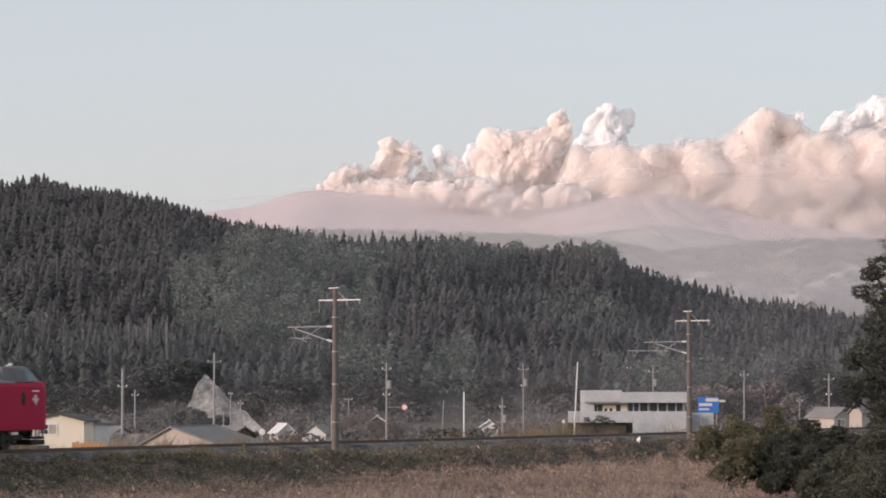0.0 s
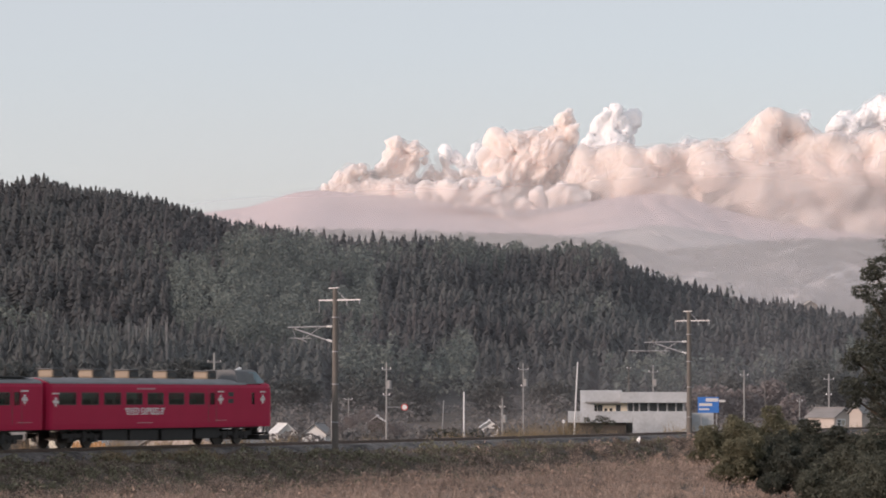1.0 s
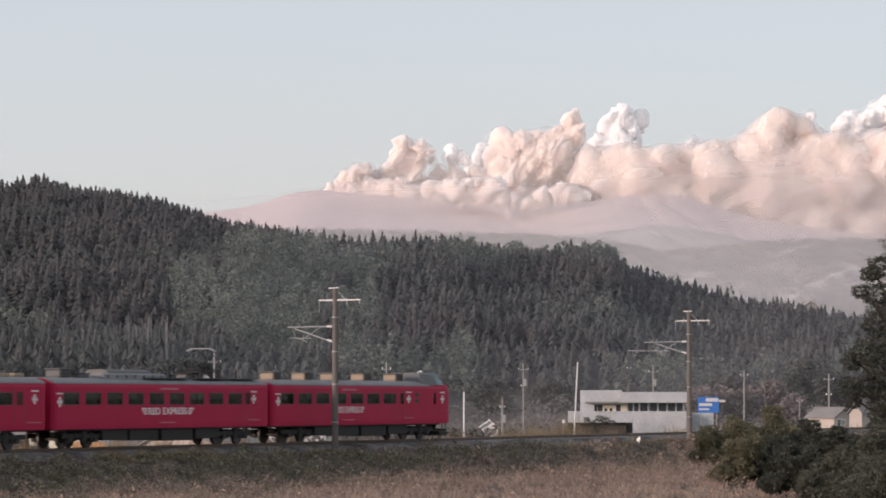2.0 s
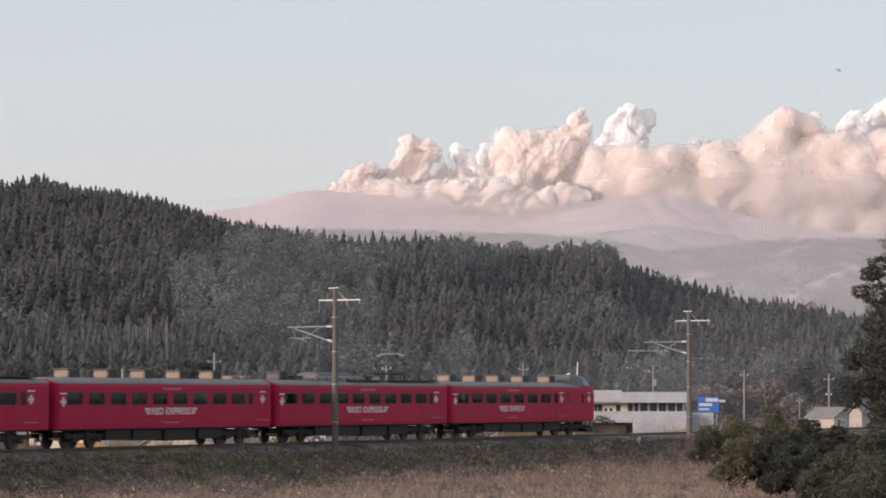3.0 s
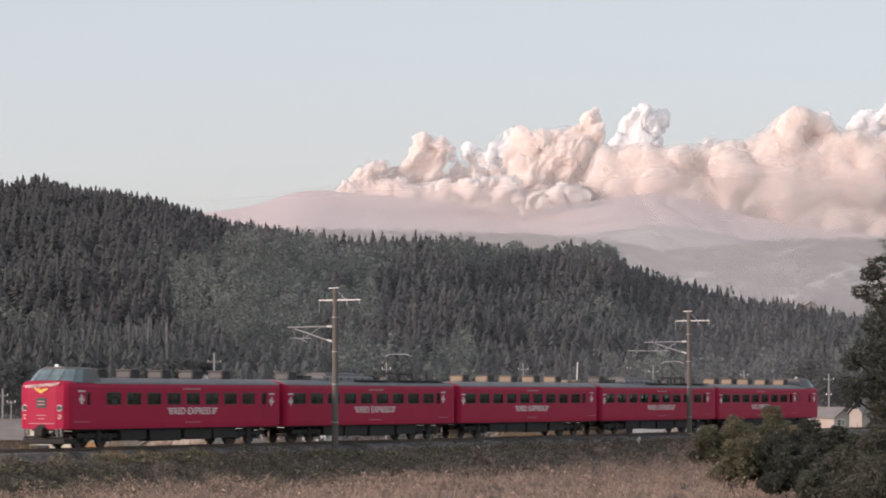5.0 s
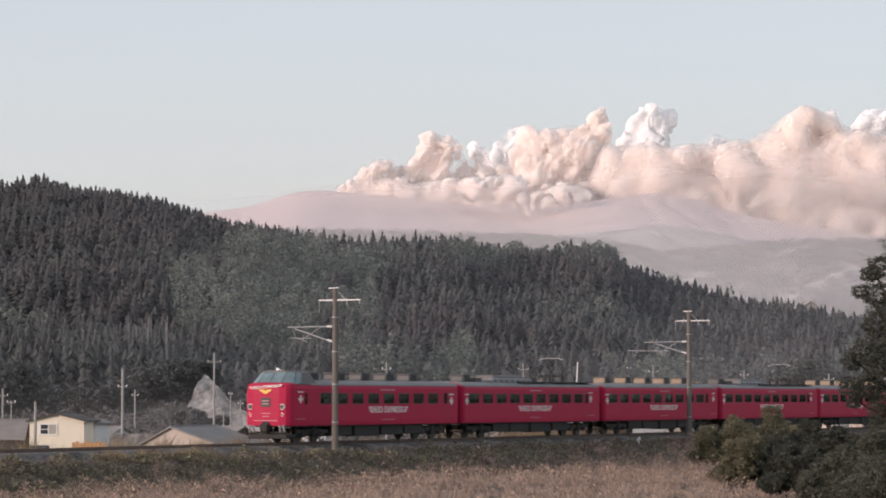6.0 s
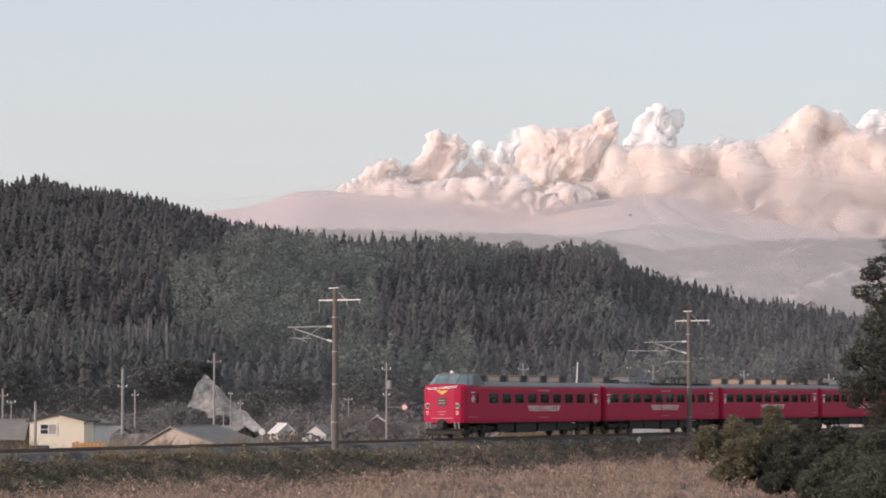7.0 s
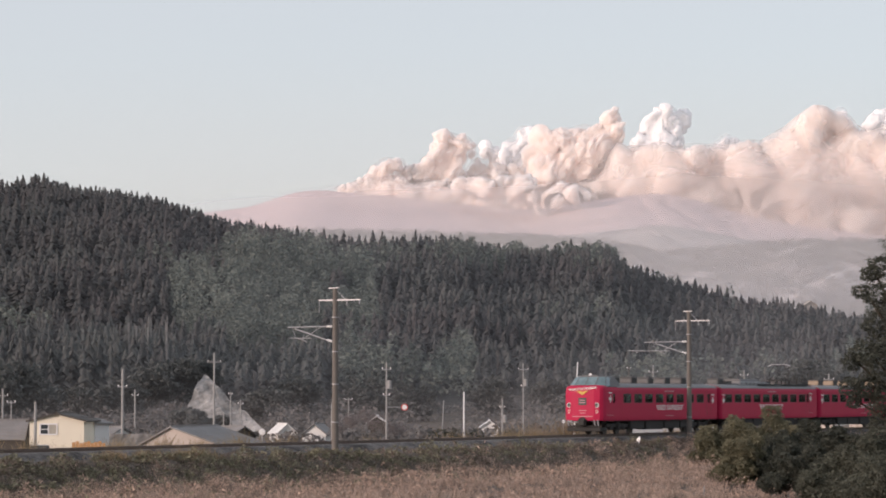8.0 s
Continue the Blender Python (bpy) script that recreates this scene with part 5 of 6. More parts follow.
GT = "grey-green broadleaf tree at the foot of the hill"
for x, d, h, r_ in ((-82.63, 560, 15.0, 6.0), (-78.78, 575, 12.0, 5.0), (-85.90, 550, 14, 6), (-75.17, 590, 9.0, 4.5), (-59.75, 600, 13.0, 5.0), (-55.03, 605, 14.5, 5.5), (-50.80, 610, 13.5, 4.5), (-64.42, 590, 10, 4.5)):
    mid_tree(x, d, h, r_, "greytree", GT)
for x, d, h, r_ in ((-47.6, 548, 5.2, 2.6), (-44.6, 546, 4.4, 2.4), (-41.6, 548, 3.6, 2.2)):
    mid_tree(x, d, h, r_, "greytree", "low grey-green shrub below the cut slope")
for x, d, h, r_ in ((-36.15, 600, 9, 4), (-31.15, 615, 10, 4.5), (-16.99, 615, 10, 4.5), (-6.32, 610, 9, 4.5), (9.04, 620, 9, 4), (23.13, 615, 9, 4), (67.47, 600, 12, 5.5), (74.44, 610, 13, 6), (78.98, 600, 12, 5.5), (60.40, 610, 11, 4.5)):
    mid_tree(x, d, h, r_, "greytree", GT)


for x, d, h, r_ in ((45.00, 520, 8.5, 3.2), (49.22, 530, 9.5, 3.6), (52.99, 525, 8.5, 3.4), (58.31, 535, 10.0, 3.2), (61.55, 525, 8.0, 3.2)):
    mid_tree(x, d, h, r_, "rosewood", "bare reddish-grey winter tree in the valley")


for x, d, h in ((-12.6, 400, 5.4), (-10.6, 404, 6.2), (-8.6, 398, 5.0), (-14.2, 402, 4.4), (-6.6, 400, 4.2)):
    q = random.Random(int(x * 10))
    leafy("bare_shrub", (x, d, -4.5), [(q.uniform(-1, 1), q.uniform(-0.5, 0.5), h - 0.9 - q.uniform(0, 1.6), q.uniform(0.6, 1.0)) for i in range(7)], "rosewood", 1500, 0.11, "bare reddish-brown shrub in a village garden", "shrub", "trunk", 0.06, h * 0.7, "garden shrubs")
for x, d in ((-0.6, 405), (1.4, 404), (4.4, 406), (9.4, 405)):
    leafy("hedge_bush", (x, d, -4.5), [(-0.8, 0, 1.6, 0.8), (0.3, 0, 1.9, 0.9), (1.1, 0, 1.5, 0.7)], "leaf", 1400, 0.16, "dark clipped garden bush", "bush", "bark", 0.06, None, "garden bushes")
blades("straw_reeds", 1400, (70, 84), (3.4, 6.6), lambda s_, u: np.clip(0.5 + 0.7 * fbm(s_, u, 5, 48.0), 0, 1), (0.7, 1.7), (0.02, 0.05), "tallgrass", "straw-coloured reed clump beyond the track", 38)


def thicket():
    r = np.random.default_rng(55)
    n = 1500
    Y = r.uniform(330, 655, n)
    X = r.uniform(-0.17, 0.17, n) * Y
    dens = fbm(X, Y, 50, 19.0)
    keep = (dens > -0.25) & ~((X / Y > -0.092) & (X / Y < -0.058) & (Y < 575)) & ((Y > 440) | (np.abs(X / Y - 0.08) > 0.035)) & ((Y > 400) | (X > -10))
    X, Y = X[keep], Y[keep]
    h = r.uniform(1.5, 4.5, len(X)) * np.clip((Y - 250) / 250, 0.5, 1.3)
    Z = -4.5 + np.clip((Y - 560) / 100, 0, None) * 4
    per = 90
    d = r.normal(size=(len(X), per, 3))
    d /= np.linalg.norm(d, axis=2, keepdims=True)
    R = r.uniform(1.5, 3.0, (len(X), 1))
    C = np.stack([X[:, None] + d[:, :, 0] * R, Y[:, None] + d[:, :, 1] * R, Z[:, None] + h[:, None] * 0.5 * (1 + d[:, :, 2])], -1).reshape(-1, 3)
    v, f = tufts(C, r.uniform(0.25, 0.6, len(C)), r)
    nr = np.repeat((d + np.array([0, 0, 0.4]) + r.normal(0, 0.25, d.shape)).reshape(-1, 3), 3, 0)
    tagged(raw_mesh("scrub", v, f, "thicket", False, nr), "leafless brown scrub across the valley floor", "scrub", kind="stuff")


thicket()


def bare_trunks():
    r = np.random.default_rng(77)
    bm = bmesh.new()
    for i in range(13):
        b = r.choice([-0.1045, -0.1010, -0.0935]) + r.normal(0, 0.0013)
        y = r.uniform(655, 675)
        z = 9.5 + r.uniform(-1, 2)
        tube(bm, (b * y, y, z), (b * y + r.normal(0, 0.25), y + 0.3, z + r.uniform(7, 11)), 0.12, 0.08, seg=6)
    for i in range(16):
        b = r.uniform(-0.0757, -0.0584)
        y = r.uniform(650, 670)
        z = 3.0 + r.uniform(-1, 2)
        tube(bm, (b * y, y, z), (b * y + r.normal(0, 0.6), y + 0.3, z + r.uniform(4, 6)), 0.13, 0.08, seg=6)
    return tagged(part("bare_trunks", bm, "trunk"), "pale bare trunks at the plantation edge", "tree trunks", kind="stuff")


bare_trunks()


def sprayed_slope():
    bm = bmesh.new()
    D = 560
    out = [(-50.07, -4.05), (-48.9, 0.6), (-46.9, 4.5), (-45.56, 6.9), (-44.70, 6.57), (-42.87, 4.86), (-39.97, 2.07), (-36.96, -0.83), (-33.74, -4.05)]
    f = bm.faces.new([bm.verts.new((x, D + (z + 3) * 0.7, z)) for x, z in out])
    e = bmesh.ops.extrude_face_region(bm, geom=[f])["geom"]
    bmesh.ops.translate(bm, vec=(0, 8, -3), verts=[g for g in e if isinstance(g, bmesh.types.BMVert)])
    bmesh.ops.triangulate(bm, faces=bm.faces)
    bmesh.ops.subdivide_edges(bm, edges=bm.edges, cuts=6, use_grid_fill=True)
    for v in bm.verts:
        v.co += noise.noise_vector(v.co / 6.0) * 1.0 + noise.noise_vector(v.co / 1.7) * 0.45
    bmesh.ops.recalc_face_normals(bm, faces=bm.faces)
    return tagged(part("cut_slope", bm, "shot"), "grey sprayed-concrete cut slope in the hillside", "slope", kind="structure")


sprayed_slope()


def crest_tree(X, tip):
    """A single cedar that stands out on the skyline."""
    base = float(hill_z(np.array([X]), np.array([996.0]))[0])
    r = np.random.default_rng(int(abs(X) * 10))
    e = empty("cedar_tree", pose(X, 996, base), "tall dark cedar standing out on the skyline", "tree", "skyline cedars")
    h = np.array([tip - base])
    v, f, nr = spikes(np.zeros((1, 3)), h, np.array([1.9]), 150, r)
    raw_mesh("crown", v, f, "cedar", False, nr).parent = e
    part("trunk", tubes(((0, 0, -0.5), (0, 0, (tip - base) * 0.9), 0.22, 0.05), seg=6), "bark", e)


for X, tip in ((-9.36, 58.97), (93.07, 40.18), (43.38, 55.90), (-83.90, 66.65), (-135.50, 78.57), (-142.57, 77.80), (-31.92, 56.86)):
    crest_tree(X, tip)
for X, h, r_ in ((46.92, 8.0, 3.0), (51.12, 8.5, 3.2), (55.31, 8.0, 2.8), (35.48, 6.5, 3.2), (8.77, 6.5, 3.4)):
    z = float(hill_z(np.array([X]), np.array([994.0]))[0])
    q = random.Random(int(X * 17) + 5)
    leafy("broadleaf_tree", (X, 994, z), [(q.uniform(-0.8, 0.8) * r_, q.uniform(-0.5, 0.5) * r_, h - r_ * q.uniform(0.4, 1.3), r_ * q.uniform(0.45, 0.65)) for i in range(8)], "bamboo", 2600, 0.55, "rounded broadleaf tree on the hill crest", "tree", "bark", 0.2, h * 0.7, "crest broadleaf trees")


def lattice_mast(X, top):
    base = float(hill_z(np.array([X]), np.array([1000.0]))[0])
    h = top - base
    e = empty("lattice_mast", pose(X, 1000, base), "thin grey lattice radio mast on the ridge", "mast", "ridge masts")
    for dx in (-0.45, 0.45):
        for dy in (-0.45, 0.45):
            part("leg", tubes(((dx, dy, 0), (dx * 0.25, dy * 0.25, h), 0.07, 0.05), seg=5), "polegrey", e)
    for k in range(1, 8):
        w = 0.45 * (1 - 0.75 * k / 8)
        part("brace", boxes((-w, w, -w, w, h * k / 8 - 0.04, h * k / 8 + 0.04)), "polegrey", e)


lattice_mast(58.91, 54.77)
lattice_mast(61.02, 54.00)

# ---- village ----
def gable_house(X, Y, width, depth, base, eave, apex, wall, roof, turn, label, windows=(), off=0.0, over=0.35):
    """A house with its gable end towards -y. windows: (x0, x1, z0, z1) on that end."""
    e = empty("house", pose(X, Y, 0, 0, 0, turn), label, "house", "houses of the village")
    w = width / 2
    w0, w1 = -w, w
    bm = bmesh.new()
    ring = [(w0, base), (w1, base), (w1, eave), (off, apex), (w0, eave)]
    a = [bm.verts.new((x, 0, z)) for x, z in ring]
    b = [bm.verts.new((x, depth, z)) for x, z in ring]
    bm.faces.new(a)
    bm.faces.new(b[::-1])
    for i in range(5):
        bm.faces.new((a[i], b[i], b[(i + 1) % 5], a[(i + 1) % 5]))
    bmesh.ops.recalc_face_normals(bm, faces=bm.faces)
    part("wall", bm, wall, e)
    for sx, ex in ((w0, -1), (w1, 1)):
        dx, dz = sx - off, eave - apex
        L = math.hypot(dx, dz)
        ox, oz = sx + dx / L * over, eave + dz / L * over
        bm = bmesh.new()
        pts = [(off, apex + 0.02), (ox, oz + 0.02), (ox, oz + 0.16), (off, apex + 0.18)]
        a = [bm.verts.new((x, -over, z)) for x, z in pts]
        b = [bm.verts.new((x, depth + over, z)) for x, z in pts]
        bm.faces.new(a)
        bm.faces.new(b[::-1])
        for i in range(4):
            bm.faces.new((a[i], b[i], b[(i + 1) % 4], a[(i + 1) % 4]))
        bmesh.ops.recalc_face_normals(bm, faces=bm.faces)
        slope = part("roof", bm, roof, e)
        n = max(3, int(L / 0.45))
        for i in range(1, n):
            t = i / n
            x, z = off + (ox - off) * t, apex + (oz - apex) * t + 0.18
            part("tile_course", boxes((x - 0.03, x + 0.03, -over, depth + over, z - 0.05, z + 0.015)), roof, slope)
    part("ridge_cap", boxes((off - 0.14, off + 0.14, -over, depth + over, apex + 0.12, apex + 0.26), bevel=0.03), roof, e)
    for x0, x1, z0, z1 in windows:
        bars = [(x0 - 0.13, x1 + 0.13, z0 - 0.13, z0), (x0 - 0.13, x1 + 0.13, z1, z1 + 0.13), (x0 - 0.13, x0, z0, z1), (x1, x1 + 0.13, z0, z1), ((x0 + x1) / 2 - 0.05, (x0 + x1) / 2 + 0.05, z0, z1)]
        win = part("window", boxes(*[(p, q, -0.06, 0.02, c, d) for p, q, c, d in bars]), "insul", e, "white window frame")
        part("pane", boxes((x0, (x0 + x1) / 2 - 0.05, -0.02, 0.01, z0, z1)), "pane", win)
        part("sash_bar", boxes((x0, (x0 + x1) / 2 - 0.05, -0.05, -0.021, (z0 + z1) / 2 - 0.03, (z0 + z1) / 2 + 0.03)), "insul", win)
        part("curtained_pane", boxes(((x0 + x1) / 2 + 0.05, x1, -0.02, 0.01, z0, z1)), "curtain", win, "pane with a drawn curtain")
    return e


h1 = gable_house(-39.32, 300, 5.6, 8, -4.5, 0.07, 0.76, "cream", "darktrim", -3, "small cream-walled house with a dark shallow gable roof", [(-1.65, -0.05, -1.19, -0.27)])
gable_house(-37.23, 306, 2.2, 6, -4.5, -0.21, 0.08, "whitewall", "tile", -8, "grey lean-to shed beside the cream house")
gable_house(-26.11, 292, 8.0, 12, -4.5, -2.15, -0.53, "pinkwall", "tile", -18, "low house with a wide pale gable roof", [], -0.9)
gable_house(-43.33, 306, 5.0, 9, -4.5, -1.73, 0.03, "darktrim", "tile", 90, "old house with a grey tiled roof")
gable_house(-22.24, 420, 2.6, 6, -4.5, -2.50, -1.37, "whitewall", "whitewall", 15, "small white-roofed house behind the track")
gable_house(-18.16, 415, 3.4, 6, -4.5, -2.68, -1.32, "whitewall", "tile", -10, "small house with white gable and grey roof")
gable_house(-9.65, 430, 2.6, 6, -4.5, -1.13, -0.31, "darktrim", "insul", 0, "dark shed with white verge boards")
gable_house(6.77, 430, 2.5, 5, -4.5, -1.79, -0.97, "whitewall", "insul", 0, "small white gabled house beyond the track", [(-0.5, 0.5, -2.45, -1.96)])
gable_house(50.3, 370, 3.4, 4.5, -4.5, 0.05, 1.05, "pinkwall", "tile", 40, "cream house with a blue-grey tiled roof", [(-1.2, 0.2, -0.91, -0.30)])
gable_house(49.3, 352, 1.6, 3, -4.5, 0.75, 1.65, "pinkwall", "tile", -30, "white house half hidden by the tree")
gable_house(127.11, 1016, 4.6, 4, 29.41, 34.29, 35.66, "pinkwall", "pinkwall", 10, "small pale house on the hill crest")
gable_house(-25.81, 380, 6.0, 5, -4.5, -2.46, -1.37, "darktrim", "tile", 60, "low dark-roofed house below the cut slope")
gable_house(-38.21, 350, 7.0, 5, -4.5, -2.07, -1.13, "whitewall", "tile", 70, "long low house with grey roof tiles")


def clinic(X, Y):
    """Flat-roofed white building with a strip of dark windows over a white terrace wall."""
    e = empty("flat_roofed_building", pose(X, Y, 0, 0, 0, -4), "white flat-roofed two-storey building with a terrace wall", "building")
    part("wall", boxes((-6.33, 7.28, 1.2, 9, -4.5, 2.17)), "stained", e)
    part("roof_parapet", boxes((-1.82, 7.60, -1.3, 9.6, 1.78, 3.28), bevel=0.04), "stained", e)
    part("roof_parapet", boxes((-7.36, -1.58, 0.4, 9.6, 1.86, 3.52), bevel=0.04), "stained", e)
    part("stair_tower", boxes((-7.36, -5.38, 0.5, 6, -4.5, 3.44)), "stained", e)
    part("awning", boxes((-6.65, -0.16, -0.9, 1.4, 1.70, 1.94), bevel=0.03), "tile", e, "grey tiled canopy")
    part("cladding", boxes((-6.33, -0.79, 1.05, 1.2, 0.36, 1.70)), "cream", e, "cream lower cladding")
    for a, b in ((-5.70, -5.07), (-4.91, -4.27), (-2.37, -1.74)):
        w = part("window", boxes((a, b, 0.98, 1.06, 0.52, 1.46)), "pane", e)
        part("frame", boxes((a - 0.05, b + 0.05, 0.96, 1.0, 0.52 - 0.08, 0.52), (a - 0.05, a, 0.96, 1.0, 0.52, 1.46)), "insul", w)
    for a, b in ((-0.63, 0.00), (0.16, 0.79), (1.03, 2.06), (2.37, 3.40), (3.64, 4.67), (4.91, 5.94), (6.17, 6.97)):
        w = part("window", boxes((a, b, 1.12, 1.22, 0.52, 1.70)), "pane", e)
        part("frame", boxes((b, b + 0.09, 1.08, 1.22, 0.52, 1.70)), "insul", w)
    n = 11
    for i in range(n):
        a = -9.02 + 16.46 * i / n
        b = -9.02 + 16.46 * (i + 1) / n - 0.03
        low = -0.98 if a < -1.2 else -4.5
        part("terrace_panel", boxes((a, b, -2.2 + 0.01 * (i % 2), -1.95, low, 0.60)), "stained", e)
    part("terrace_slab", boxes((-9.02, 7.44, -1.94, 1.2, 0.28, 0.52)), "stained", e)
    # Solid dark board in place of the shaded opening below the terrace.
    part("undercroft_shade_panel", boxes((-9.0, -0.95, -1.0, -0.9, -4.5, -0.98)), "darktrim", e, "dark panel standing in for shade under the terrace")
    part("side_wall", boxes((7.60, 11.24, 0.5, 0.8, -4.5, 0.36)), "stained", e)
    for a in (-5.38, -4.67, -3.96, -3.25):
        part("air_unit", boxes((a, a + 0.4, -1.2, -0.7, 0.52, 0.99), bevel=0.03), "box", e)
    return e


clinic(26.56, 412)
leafy("bush", (21.09, 404, -4.5), [(-1.4, 0, 3.9, 0.5), (-0.5, 0, 3.5, 0.5), (0.4, 0, 4.1, 0.6), (1.2, 0, 3.9, 0.6), (2.1, 0, 3.5, 0.5), (0.2, 0, 2.8, 0.7)], "leaf", 1500, 0.15, "sparse dark garden shrub before the white wall", "bush", "bark", 0.07)


def wall_sign():
    e = empty("blue_signboard", pose(35.62, 395, 0, 0, 0, 6), "blue roadside signboard with white lettering bars", "sign")
    part("board", boxes((-1.45, 1.4, 0, 0.12, 0.45, 2.57), bevel=0.02), "blue", e)
    part("text_bar", boxes((-0.4, 1.3, -0.02, 0, 1.96, 2.41)), "white", e)
    part("text_bar", boxes((-1.3, 0.5, -0.02, 0, 1.36, 1.73)), "white", e)
    part("text_bar", boxes((-1.3, 0.1, -0.02, 0, 0.83, 1.05)), "white", e)
    for x in (-1.0, 1.1):
        part("post", tubes(((x, 0.16, -4.5), (x, 0.16, 2.49), 0.06)), "steel", e)
    part("side_arm", boxes((1.4, 2.3, 0.02, 0.1, 1.88, 2.19)), "white", e)


wall_sign()


def utility_pole(X, Y, top, arms, label, lean=0.0, paint="polegrey", r0=0.17, extra=0):
    """arms: (metres below the top, half length)."""
    base = -4.6 + (max(0.0, (Y - 560) * 0.04))
    e = empty("utility_pole", pose(X, Y, base, 0, lean, 0), label, "utility pole", "poles of the village")
    h = top - base
    part("pole", tubes(((0, 0, 0), (0, 0, h), r0 * 0.9, r0 * 0.68), seg=10), paint, e)
    for below, half in arms:
        part("cross_arm", boxes((-half, half, -0.06, 0.06, h - below - 0.05, h - below + 0.05)), "steel", e)
        for x in (-half * 0.9, 0.0, half * 0.9):
            part("insulator", tubes(((x, 0, h - below + 0.05), (x, 0, h - below + 0.25), 0.06), seg=6), "insul", e)
    if extra:
        part("transformer", tubes(((0.35, 0, h - 3.2), (0.35, 0, h - 2.2), 0.28), seg=12), "polegrey", e)
    return e


UP = "grey concrete utility pole with cross arms"
utility_pole(-37.53, 345, 5.86, [(2.1, 0.55)], UP, 0.0, "polegrey", 0.22)
utility_pole(-40.40, 292, 2.10, [], "short grey concrete post beside the house", 0.0, "polegrey", 0.19)
utility_pole(-44.97, 430, 3.64, [(0.8, 0.5)], UP)
utility_pole(-27.98, 360, 7.94, [(1.1, 0.85)], UP)
utility_pole(-31.27, 420, 0.40, [], "plain pale concrete post", 0.0, "polegrey", 0.12)
utility_pole(-30.30, 420, 3.38, [(0.4, 0.3)], UP, 0, "polegrey", 0.12)
utility_pole(-29.54, 430, 2.16, [(0.6, 0.4)], UP, 0, "polegrey", 0.12)
utility_pole(-15.12, 400, 1.80, [], "plain pale concrete post", 0.0, "polegrey", 0.12)
utility_pole(-14.42, 450, 2.41, [(0.2, 0.6)], UP, 0, "polegrey", 0.1)
utility_pole(-6.81, 355, 6.78, [(0.9, 0.55), (4.0, 0.4)], UP, 0, "polegrey", 0.15, 1)
utility_pole(-0.24, 420, 2.09, [], "plain grey post, slightly leaning", 3.0, "polegrey", 0.1)
utility_pole(2.84, 400, 3.26, [], "plain pale concrete post", 0.0, "insul", 0.15)
utility_pole(8.06, 400, 2.34, [(1.2, 0.35)], UP, 0.0, "polegrey", 0.17, 1)
utility_pole(11.17, 410, 7.29, [(0.9, 0.75), (3.2, 0.3)], UP, 0, "polegrey", 0.13, 1)
utility_pole(16.33, 370, 6.96, [], "tall white flagpole-like post, slightly leaning", 3.0, "insul", 0.12)
utility_pole(29.67, 470, 7.54, [(0.4, 0.3)], UP, 0, "darkpole", 0.12)
utility_pole(32.12, 450, 7.50, [(1.1, 0.7)], UP, 0, "polegrey", 0.16, 1)
utility_pole(45.00, 440, 6.62, [(0.8, 0.65)], UP, 0, "polegrey", 0.16)
utility_pole(56.87, 520, 7.88, [], UP, 0, "darkpole", 0.12)
utility_pole(55.04, 420, 5.87, [(0.8, 0.75), (3.0, 0.4)], UP, 0, "polegrey", 0.17)
utility_pole(53.27, 440, 2.41, [(0.5, 0.4)], UP, 0, "polegrey", 0.11)
utility_pole(-49.33, 330, 3.50, [(0.8, 0.6)], UP, 0, "polegrey", 0.16)
utility_pole(-49.84, 340, 2.10, [(0.2, 0.5)], UP, 0, "polegrey", 0.09)
LINES = (((-53.78, 340.00, 5.68), (-37.54, 345.00, 4.61), (-27.99, 360.00, 6.84), (-6.81, 355.00, 5.82), (11.18, 410.00, 6.34), (32.13, 450.00, 6.29), (45.02, 440.00, 5.87), (55.06, 420.00, 5.07), (67.37, 410.00, 5.95)), ((-51.88, 345.00, 0.44), (-37.52, 345.00, 0.11), (-23.06, 360.00, -0.13)), ((-53.94, 345.00, 9.17), (-38.11, 350.00, 9.07), (-19.91, 365.00, 9.70)))
for run in LINES:
    for pa, pb in zip(run[:-1], run[1:]):
        wire("power_wire", pa, pb, 0.5, 0.014, "thin dark power cable between poles")


def round_sign(X, Y, zc, r_, face, label, arm=0.0):
    e = empty("round_sign", pose(X, Y, 0), label, "sign")
    part("disc", tubes(((0, -0.03, zc), (0, 0.03, zc), r_), seg=24), face, e)
    part("centre", tubes(((0, -0.05, zc), (0, -0.03, zc), r_ * 0.72), seg=24), "insul", e)
    if arm:
        part("arm", tubes(((-arm, 0.06, zc), (0, 0.06, zc), 0.04)), "steel", e)
    else:
        part("post", tubes(((0, 0.06, -4.6), (0, 0.06, zc), 0.05)), "steel", e)
    return e


round_sign(-4.62, 354, 1.34, 0.42, "signred", "round road sign with red rim on an arm", 2.2)
round_sign(-17.93, 292, -0.92, 0.32, "insul", "white round traffic mirror seen from behind")
round_sign(15.53, 380, -0.57, 0.22, "insul", "small white round marker on a post")

# orange sheets and clutter behind the track
for i in range(9):
    x = -35.87 + i * 0.36
    o = part("orange_panel", boxes((x, x + 0.33, 285, 285.08, -4.2, -1.82 + 0.10 * math.sin(i * 2.1)), bevel=0.02), "orange")
    tagged(o, "orange plastic fence panel beside the house", "fence panel", "fence panels")
tagged(part("low_wall", boxes((-40.11, -29.18, 335, 335.3, -4.5, -1.62)), "shot"), "low grey concrete wall in the village", "wall", kind="structure")


